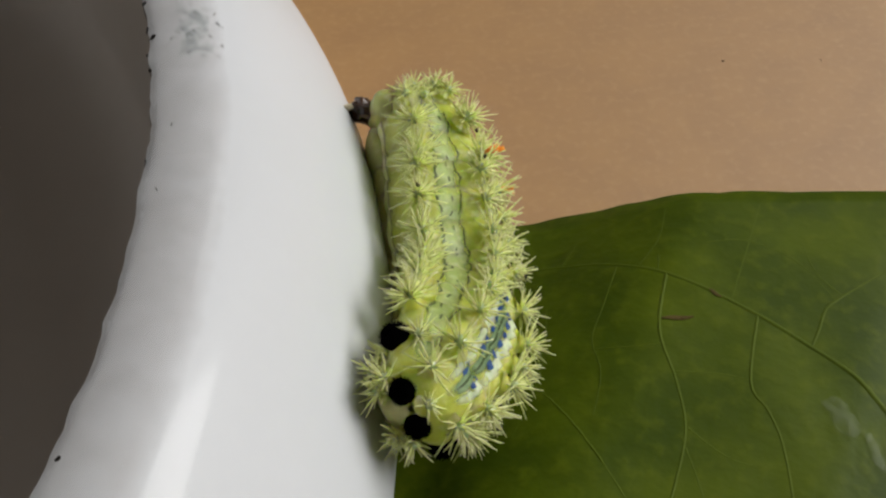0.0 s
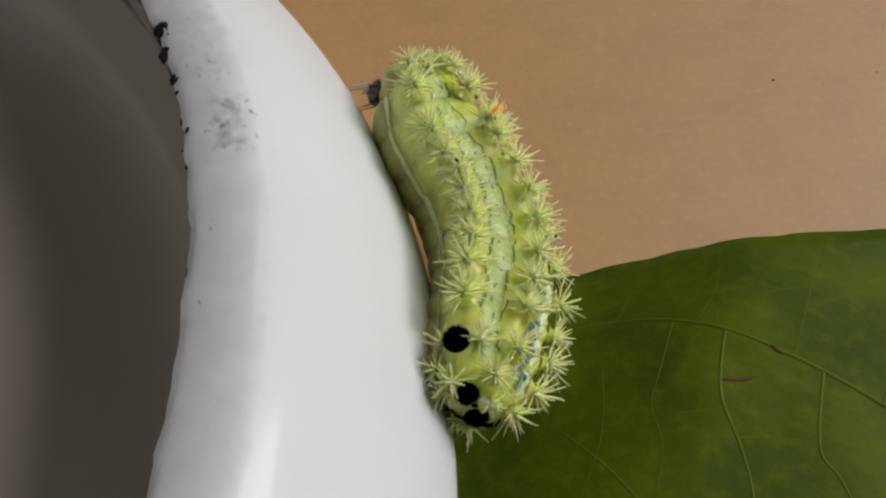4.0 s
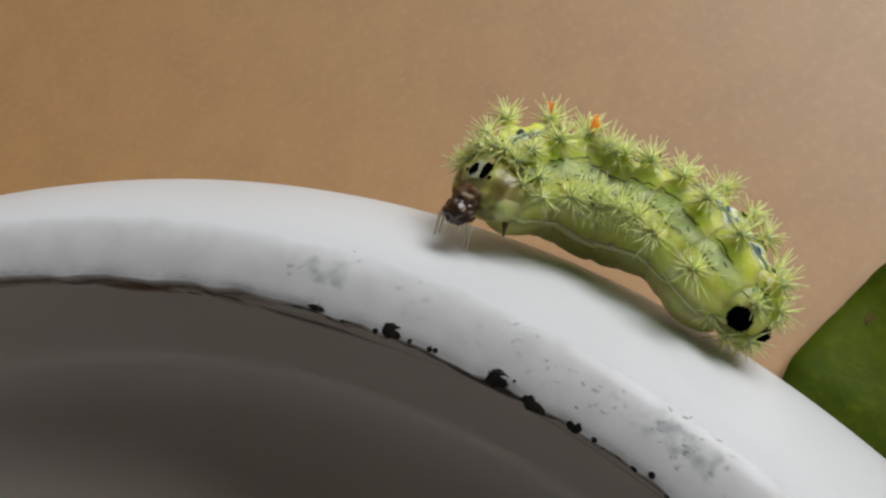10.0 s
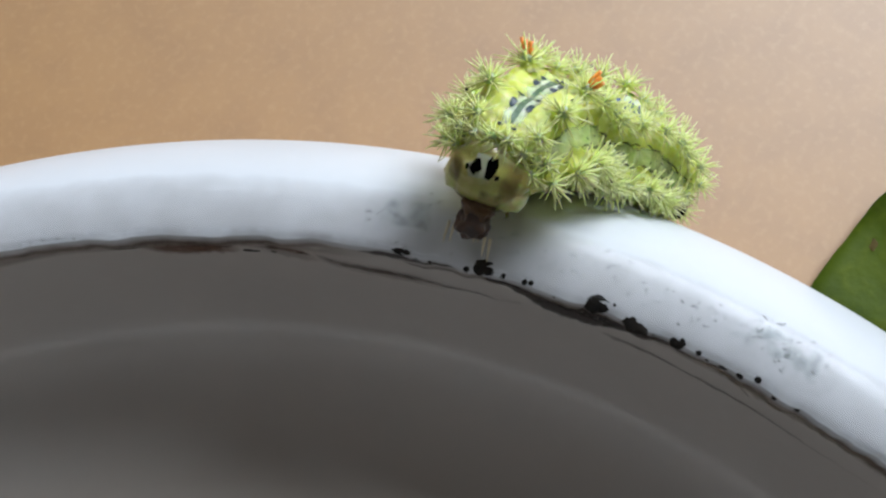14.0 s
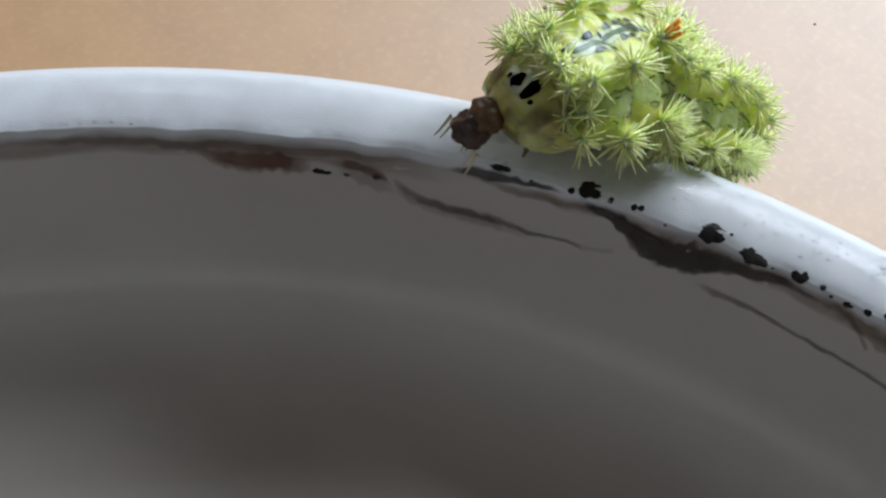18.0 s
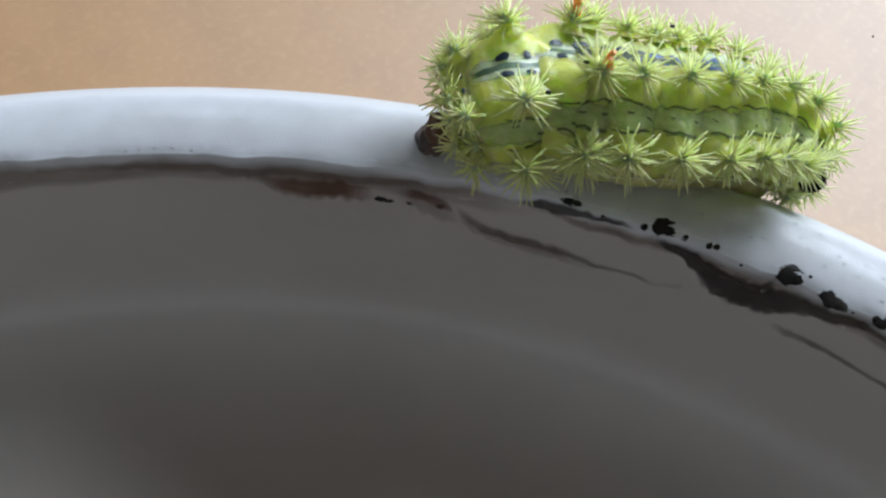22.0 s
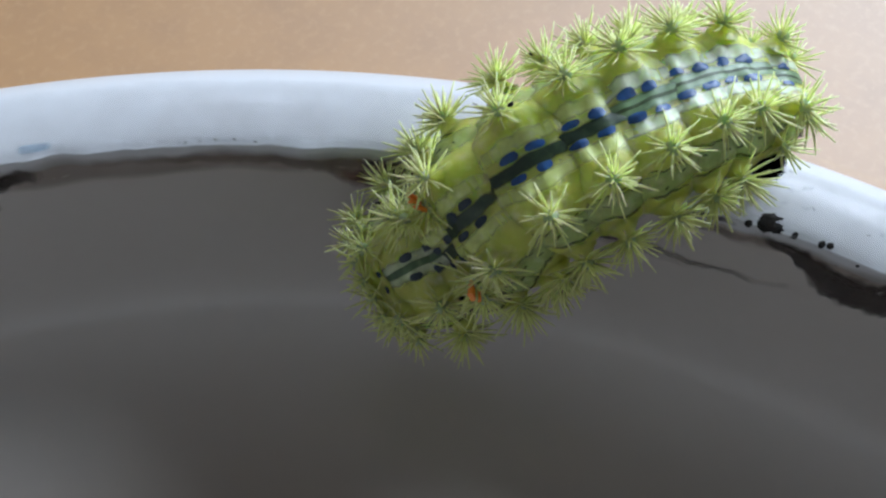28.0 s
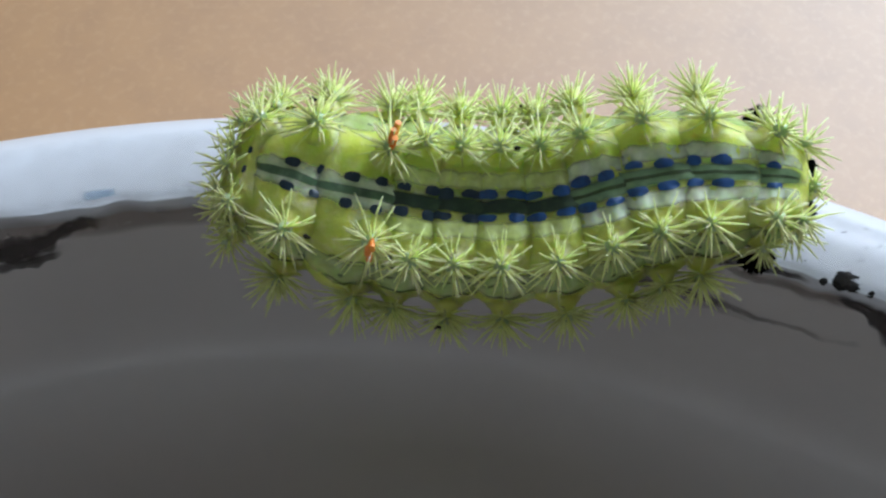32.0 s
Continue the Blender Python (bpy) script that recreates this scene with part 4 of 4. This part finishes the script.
    # crumbs caught in the prickles
    for i, deg, x in ((1, 140, 0.6), (2, 118, -0.9), (3, 60, 0.8), (5, 116, -0.6), (1, 60, -0.8), (6, 170, 0.4), (4, 8, 0.3)):
        bm = bmesh.new()
        blob(bm, skin_point(i, x, deg, 0.30) * MM, (0.16 * MM, 0.1 * MM, 0.1 * MM), None, 0.4, 1, i)
        part("crumb", bm, GRIME, segs[i], "black crumb")
    # the hood over the head
    HX, HY, HZ = 1.60, 2.20, 1.72
    bm = bmesh.new()
    blob(bm, Vector((0, 0, 0)), (HX * MM, HY * MM, HZ * MM), None, 0.13, 4, 2.0)
    hood = part("hood", bm, HOOD, cat, "smooth olive-green hood")

    def hood_spot(name, y, z, ry, rz, mat, lift, label):
        bm2 = bmesh.new()
        rim = []

        def on(yy, zz, up):
            d = Vector((max(0.12, 1 - (yy / HY) ** 2 - (zz / HZ) ** 2) ** 0.5, yy / HY, zz / HZ)).normalized()
            return Vector((d.x * HX, d.y * HY, d.z * HZ)) * (1.02 + up)
        for k in range(14):
            a = 2 * math.pi * k / 14
            w = 1 + 0.6 * noise.noise(Vector((math.cos(a) * 1.5 + y * 9, math.sin(a) * 1.5, ry)))
            rim.append(bm2.verts.new(on(y + ry * w * math.cos(a), z + rz * w * math.sin(a), lift) * MM))
        c = bm2.verts.new(on(y, z, lift + 0.02) * MM)
        for k in range(14):
            f = bm2.faces.new((c, rim[k], rim[(k + 1) % 14]))
            f.smooth = True
        part(name, bm2, mat, hood, label)
    for s in (-1, 1):
        bm = bmesh.new()
        blob(bm, Vector((0.2, 1.42 * s, -0.50)) * MM, (1.0 * MM, 0.85 * MM, 0.85 * MM), None, 0.15, 3, s)
        part("cheek", bm, CHEEK, hood, "pale translucent cheek")
    hood_spot("pale_mark", 0, 0.92, 0.64, 0.46, WHITE, 0.05, "whitish mark")
    for s in (-1, 1):
        hood_spot("black_mark", 0.36 * s, 0.98 + 0.05 * s, 0.27, 0.40 + 0.04 * s, BLACK, 0.075, "black eye-like mark")
        hood_spot("black_mark", 0.74 * s, 0.80, 0.10, 0.13, BLACK, 0.075, "small black speck")
    # soft brown mottling, which also paints in the shade low on the hood
    for y, z, wy, wz in ((0.0, -1.10, 1.5, 0.45), (1.35, 0.35, 0.45, 0.75), (-1.35, 0.35, 0.45, 0.75), (0.7, -0.25, 0.6, 0.4)):
        bm = bmesh.new()

        def place(u, v):
            d = Vector((max(0.12, 1 - ((y + (u - 0.5) * 2 * wy) / HY) ** 2 - ((z + (v - 0.5) * 2 * wz) / HZ) ** 2) ** 0.5, (y + (u - 0.5) * 2 * wy) / HY, (z + (v - 0.5) * 2 * wz) / HZ)).normalized()
            return Vector((d.x * HX, d.y * HY, d.z * HZ)) * 1.065 * MM
        grid(bm, 12, 10, place)
        part("brown_patch", bm, SHADE, hood, "soft brown patch on the hood")
    bm = bmesh.new()
    blob(bm, Vector((0, 0, 0)), (0.86 * MM, 0.88 * MM, 0.72 * MM), None, 0.32, 4, 5.0)
    head = part("head", bm, HEAD, cat, "small glossy dark brown head")
    bm = bmesh.new()
    blob(bm, Vector((-0.85, 0, 0.30)) * MM, (0.85 * MM, 0.88 * MM, 0.75 * MM), None, 0.25, 4, 1.0)
    part("collar", bm, COLLAR, head, "amber collar behind the head")
    for y, l in ((-0.85, 1.25), (0.85, 1.25), (-1.15, 1.45), (1.15, 1.45), (-0.3, 0.7), (0.3, 0.7), (-0.5, 0.5), (0.5, 0.5)):
        bm = bmesh.new()
        foot = Vector((0.35, y, -0.3))
        spike(bm, foot * MM, (foot + Vector((0.6 * l, 0.1 * y, -0.8 * l))) * MM, 0.10 * MM, 0.03 * MM, 6)
        part("palp", bm, PALP, head, "pale mouth palp")
    return cat, segs, hood, head


# where the body's axis runs, from the hood to the tail: degrees round the dish, radius and height in millimetres, and how its back leans (0 outwards, 90 up, 180 inwards)
CRAWL = {}


def crawl(t, *points):
    line = []
    for ang, r, z, lean in points:
        a, e = radians(ang), radians(lean)
        out = Vector((math.cos(a), math.sin(a), 0))
        line.append((Vector((r * math.cos(a), r * math.sin(a), z)) * MM, (out * math.cos(e) + Vector((0, 0, math.sin(e)))).normalized()))
    CRAWL[t] = line


crawl(0, (41.8, 70.8, 9.0, 13), (38.2, 70.9, 7.1, 14), (34.3, 70.6, 6.6, 17), (30.3, 70.7, 6.3, 20), (26.7, 70.0, 8.5, 24), (23.0, 69.0, 11.2, 28))
crawl(1, (42.9, 70.9, 9.4, 15), (39.2, 70.4, 8.1, 15), (35.5, 71.0, 7.0, 14), (31.6, 71.1, 7.2, 13), (28.3, 70.6, 9.7, 14), (23.9, 68.8, 10.8, 18))
crawl(2, (44.1, 70.8, 9.5, 12), (40.4, 70.5, 8.1, 11), (36.7, 71.4, 7.0, 10), (32.7, 71.1, 7.1, 11), (29.1, 70.0, 9.1, 12), (24.8, 69.5, 9.7, 15))
crawl(4.5, (47.8, 70.9, 9.5, 12), (43.9, 70.1, 8.8, 11), (40.3, 71.2, 7.0, 11), (36.3, 71.4, 6.6, 11), (32.4, 70.5, 7.0, 11), (28.5, 70.0, 8.4, 12))
crawl(5, (48.0, 70.8, 9.6, 13), (44.2, 70.1, 9.3, 12), (40.6, 71.2, 7.6, 11), (36.5, 71.4, 6.4, 11), (32.5, 70.7, 6.3, 12), (29.5, 69.6, 9.4, 14))
crawl(6, (49.9, 70.6, 9.0, 6), (46.0, 70.5, 8.8, 7), (42.2, 71.4, 8.0, 9), (38.5, 70.7, 6.4, 13), (34.5, 70.3, 6.6, 18), (31.2, 69.8, 9.3, 21))
crawl(7, (52.0, 70.5, 8.6, 10), (48.2, 71.2, 9.2, 10), (44.6, 71.1, 7.7, 9), (40.9, 70.6, 7.2, 10), (37.2, 70.2, 8.3, 11), (33.5, 70.6, 7.4, 12))
crawl(8, (53.4, 70.3, 9.6, 10), (50.3, 70.9, 10.5, 12), (47.5, 71.4, 8.2, 13), (43.4, 70.7, 8.1, 12), (39.4, 70.9, 8.5, 11), (35.6, 71.5, 7.0, 11))
crawl(9, (53.6, 68.8, 12.0, 19), (51.1, 69.2, 12.0, 20), (49.4, 70.8, 10.0, 22), (46.1, 70.9, 9.5, 24), (42.6, 70.7, 11.8, 25), (38.9, 68.5, 10.7, 29))
crawl(10, (54.2, 68.0, 15.6, 27), (52.6, 70.6, 11.7, 24), (50.0, 70.9, 9.9, 23), (46.4, 71.1, 11.0, 24), (43.4, 69.5, 12.4, 26), (40.4, 68.7, 11.1, 28))
crawl(11, (55.7, 67.6, 16.0, 47), (54.1, 70.5, 13.2, 41), (51.7, 70.8, 10.8, 35), (48.5, 71.0, 11.1, 29), (45.0, 70.0, 12.0, 26), (42.0, 69.6, 10.3, 24))
crawl(12, (54.9, 66.1, 19.9, 60), (53.8, 68.5, 16.3, 55), (52.3, 69.1, 13.2, 50), (49.0, 70.3, 12.1, 45), (45.8, 70.2, 10.6, 41), (42.2, 70.3, 10.9, 37))
crawl(13, (54.3, 63.3, 21.2, 66), (53.7, 66.4, 18.3, 63), (52.7, 68.8, 15.1, 58), (50.5, 70.9, 12.7, 53), (49.3, 70.6, 8.8, 49), (46.2, 70.9, 6.9, 44))
crawl(13.5, (55.1, 62.6, 21.7, 73), (54.4, 66.0, 18.7, 70), (53.4, 67.9, 15.0, 66), (51.2, 69.6, 12.3, 61), (49.3, 70.2, 9.0, 55), (46.5, 71.0, 6.8, 49))
crawl(15.5, (57.2, 60.3, 21.8, 84), (55.6, 64.5, 20.1, 79), (53.9, 66.2, 16.6, 74), (51.8, 68.2, 13.8, 68), (49.8, 69.4, 10.6, 62), (47.3, 70.4, 8.0, 56))
crawl(16, (55.4, 59.5, 22.3, 84), (54.2, 63.6, 20.3, 80), (52.9, 65.8, 17.1, 75), (50.8, 67.9, 14.4, 70), (49.5, 69.3, 10.8, 64), (46.7, 70.5, 8.6, 58))
crawl(17, (56.5, 58.3, 22.2, 88), (54.8, 62.4, 20.4, 84), (54.6, 64.8, 17.3, 80), (52.2, 67.1, 15.0, 77), (49.8, 68.7, 12.2, 73), (47.2, 70.3, 10.0, 70))
crawl(18, (59.4, 58.0, 22.5, 98), (57.1, 60.8, 21.0, 89), (55.9, 63.6, 19.0, 83), (53.0, 65.5, 16.7, 77), (51.0, 68.0, 13.6, 73), (48.5, 70.1, 11.2, 70))
crawl(19, (60.8, 58.5, 19.7, 89), (58.4, 59.8, 20.3, 81), (57.0, 61.2, 20.3, 71), (53.3, 63.9, 18.1, 68), (52.1, 67.4, 14.7, 66), (48.9, 69.4, 11.5, 66))
crawl(20, (62.3, 58.6, 19.7, 95), (59.7, 59.8, 20.5, 86), (58.5, 61.4, 20.1, 75), (54.2, 63.1, 18.8, 68), (51.9, 66.5, 16.1, 63), (48.9, 68.5, 13.0, 60))
crawl(21, (63.7, 59.9, 20.2, 98), (60.7, 61.0, 21.2, 86), (59.7, 61.7, 20.6, 69), (55.1, 62.9, 20.0, 60), (52.2, 65.2, 17.0, 56), (49.0, 67.3, 14.0, 53))
crawl(22, (66.1, 59.3, 20.0, 102), (63.0, 60.2, 20.8, 91), (61.8, 60.8, 20.2, 75), (57.2, 61.8, 19.8, 64), (53.4, 64.4, 18.3, 58), (49.7, 66.1, 15.6, 53))
crawl(23, (67.4, 58.1, 20.3, 111), (64.3, 58.8, 20.7, 103), (62.3, 60.0, 20.1, 89), (58.4, 61.3, 19.8, 76), (54.7, 63.9, 19.6, 65), (50.4, 65.0, 16.8, 57))
crawl(24, (67.5, 56.0, 19.3, 107), (64.5, 57.9, 20.3, 98), (62.0, 59.8, 20.0, 87), (58.5, 61.5, 21.3, 78), (54.9, 63.1, 19.9, 71), (51.9, 65.0, 17.1, 65))
crawl(24.5, (68.7, 55.6, 18.7, 100), (65.9, 57.4, 20.7, 95), (62.5, 59.2, 19.9, 89), (58.6, 60.1, 20.6, 82), (55.2, 62.5, 20.1, 76), (53.0, 65.1, 17.4, 70))
crawl(26.5, (70.6, 55.0, 15.5, 106), (67.4, 55.4, 17.8, 99), (64.4, 57.5, 19.6, 92), (60.6, 59.6, 20.1, 86), (57.1, 62.4, 20.6, 79), (54.6, 65.1, 18.5, 74))
crawl(27, (71.0, 54.8, 14.6, 116), (67.8, 55.2, 17.2, 109), (65.0, 56.8, 19.2, 101), (61.6, 59.1, 20.1, 93), (58.1, 61.9, 20.7, 85), (54.4, 64.0, 18.4, 78))
crawl(28, (72.3, 53.1, 13.3, 121), (67.7, 55.4, 15.3, 117), (66.1, 55.9, 18.9, 111), (62.8, 57.8, 20.5, 104), (59.5, 60.4, 20.6, 97), (56.0, 62.3, 19.7, 91))
crawl(29, (73.0, 54.2, 12.1, 131), (69.5, 55.3, 14.5, 127), (67.2, 55.3, 18.3, 122), (63.7, 57.4, 20.1, 114), (60.2, 60.3, 20.2, 107), (56.1, 62.2, 20.2, 101))
crawl(30, (76.6, 55.5, 15.6, 133), (72.2, 55.4, 16.8, 129), (68.5, 55.9, 18.3, 121), (64.6, 57.2, 20.1, 115), (60.9, 60.0, 20.0, 111), (56.2, 61.7, 21.2, 109))
crawl(31, (78.6, 56.5, 19.2, 112), (74.3, 55.7, 17.7, 112), (70.0, 55.7, 18.5, 112), (65.7, 56.5, 19.5, 112), (61.5, 58.9, 20.6, 111), (56.6, 60.6, 21.9, 111))
crawl(32, (80.9, 57.7, 19.9, 116), (76.9, 56.4, 19.4, 116), (72.5, 56.2, 18.7, 115), (68.2, 56.5, 19.1, 114), (63.8, 57.9, 20.5, 113), (58.3, 58.9, 21.3, 113))


def body_curve(line, s):
    """The place, the way forward and the back's direction at s along the body, 0 at the hood and 1 at the tail."""
    n = len(line)
    fine = []
    for i in range(n - 1):
        p0, p1, p2, p3 = line[max(i - 1, 0)], line[i], line[i + 1], line[min(i + 2, n - 1)]
        for k in range(10):
            t = k / 10
            q = 0.5 * ((2 * p1[0]) + (p2[0] - p0[0]) * t + (2 * p0[0] - 5 * p1[0] + 4 * p2[0] - p3[0]) * t * t + (3 * p1[0] - p0[0] - 3 * p2[0] + p3[0]) * t ** 3)
            fine.append((q, p1[1].lerp(p2[1], t)))
    fine.append(line[-1])
    run = [0.0]
    for a, b in zip(fine, fine[1:]):
        run.append(run[-1] + (b[0] - a[0]).length)
    want = s * run[-1]

    def at(w):
        if w <= 0:
            d = (fine[0][0] - fine[4][0]).normalized()
            return fine[0][0] + d * -w, fine[0][1]
        if w >= run[-1]:
            d = (fine[-1][0] - fine[-5][0]).normalized()
            return fine[-1][0] + d * (w - run[-1]), fine[-1][1]
        for i in range(len(run) - 1):
            if run[i + 1] >= w:
                f = (w - run[i]) / max(1e-9, run[i + 1] - run[i])
                return fine[i][0].lerp(fine[i + 1][0], f), fine[i][1].lerp(fine[i + 1][1], f)
    step = run[-1] * 0.06
    (a, _), (p, up), (b, _) = at(want - step), at(want), at(want + step)
    return p, (a - b).normalized(), up


def body_pose(line, s, place=(0.0, 0.0, 0.0), nod=0.0):
    p, ahead, up = body_curve(line, s)
    left = up.cross(ahead).normalized()
    up = ahead.cross(left).normalized()
    m = Matrix((ahead, left, up)).transposed().to_4x4()
    m.translation = p
    return m @ pose(place[0] * MM, place[1] * MM, place[2] * MM, 0, nod, 0)


# seconds: where the hood and the head sit before the front end of the line, in millimetres forwards, to its left and up
FRONT = {
    0: (-1.10, 0.00, -0.60, 0.00, -0.17, -2.50),
    1: (-1.10, 0.00, -0.60, 0.04, -0.18, -2.50),
    2: (-1.10, 0.00, -0.60, 0.00, -0.30, -2.50),
    4.5: (-1.10, 0.00, -0.60, 0.00, -0.30, -2.50),
    5: (-1.10, 0.00, -0.60, 0.92, -0.11, -2.50),
    6: (-1.10, 0.00, -0.60, 0.88, -0.11, -2.18),
    7: (-1.10, 0.00, -0.60, 0.82, -0.13, -2.00),
    8: (0.24, -0.04, -0.09, 1.50, 0.02, -1.68),
    9: (0.40, 0.15, 0.15, 1.22, -0.03, -1.89),
    10: (-0.09, 0.04, -0.15, 1.98, -0.21, -1.28),
    11: (-0.04, 0.04, -0.13, 1.56, -0.18, -1.31),
    12: (-0.06, 0.04, -0.08, 1.70, -0.20, -1.46),
    13: (0.10, -0.12, 0.10, 1.09, 0.30, -2.30),
    13.5: (0.03, -0.05, 0.06, 1.32, 0.16, -2.14),
    15.5: (-0.08, 0.04, 0.03, 2.03, -0.19, -2.31),
    16: (-0.04, -0.01, 0.06, 1.67, 0.00, -2.30),
    17: (-0.17, 0.14, -0.05, 1.74, -0.18, -2.05),
    18: (-0.17, 0.09, -0.09, 2.02, -0.25, -1.93),
    19: (-0.77, 0.16, -0.43, 1.75, -0.03, -2.02),
    20: (-1.35, 0.38, -0.96, 1.09, 0.11, -2.37),
    21: (-1.33, 0.35, -0.96, 1.00, 0.00, -2.10),
    22: (-1.41, 0.12, -0.36, 1.00, 0.00, -2.10),
    23: (-1.71, 0.21, -0.30, 1.15, -0.06, -2.04),
    24: (-1.86, 0.04, -0.04, 1.15, 0.30, -2.50),
    24.5: (-1.90, 0.00, -0.15, 1.00, 0.10, -2.20),
    26.5: (-2.00, 0.00, -0.30, -1.00, 0.00, -1.80),
    27: (-2.00, 0.00, -0.30, -1.00, 0.00, -1.80),
    28: (-2.00, 0.00, -0.30, -1.00, 0.00, -1.80),
    29: (-2.00, 0.00, -0.30, -1.00, 0.00, -1.80),
    30: (-2.00, 0.00, -0.30, -1.00, 0.00, -1.80),
    31: (-2.00, 0.00, -0.30, -1.00, 0.00, -1.80),
    32: (-2.00, 0.00, -0.30, -1.00, 0.00, -1.80),
}


def motions():
    slid = pose(2.1 * MM, -3.6 * MM, 0)          # the leaf slides a little along the dish
    walk(leaf, [(0, pose(0, 0, 0)), (13.5, pose(0, 0, 0)), (15.5, slid), (32, slid)])
    rows = sorted(CRAWL.items())
    middle = {t: body_pose(line, 0.5) for t, line in rows}
    walk(cat, [(t, middle[t]) for t, _ in rows])
    for i, seg in enumerate(segs):
        walk(seg, [(t, middle[t].inverted() @ body_pose(line, 0.055 + 0.084 * i)) for t, line in rows])
    walk(hood, [(t, middle[t].inverted() @ body_pose(line, 0.0, FRONT[t][:3], -6)) for t, line in rows])
    walk(head, [(t, middle[t].inverted() @ body_pose(line, 0.0, FRONT[t][3:], 35)) for t, line in rows])


build_room()
build_cardboard()
build_dish()
leaf = build_leaf()
cat, segs, hood, head = build_caterpillar()
motions()
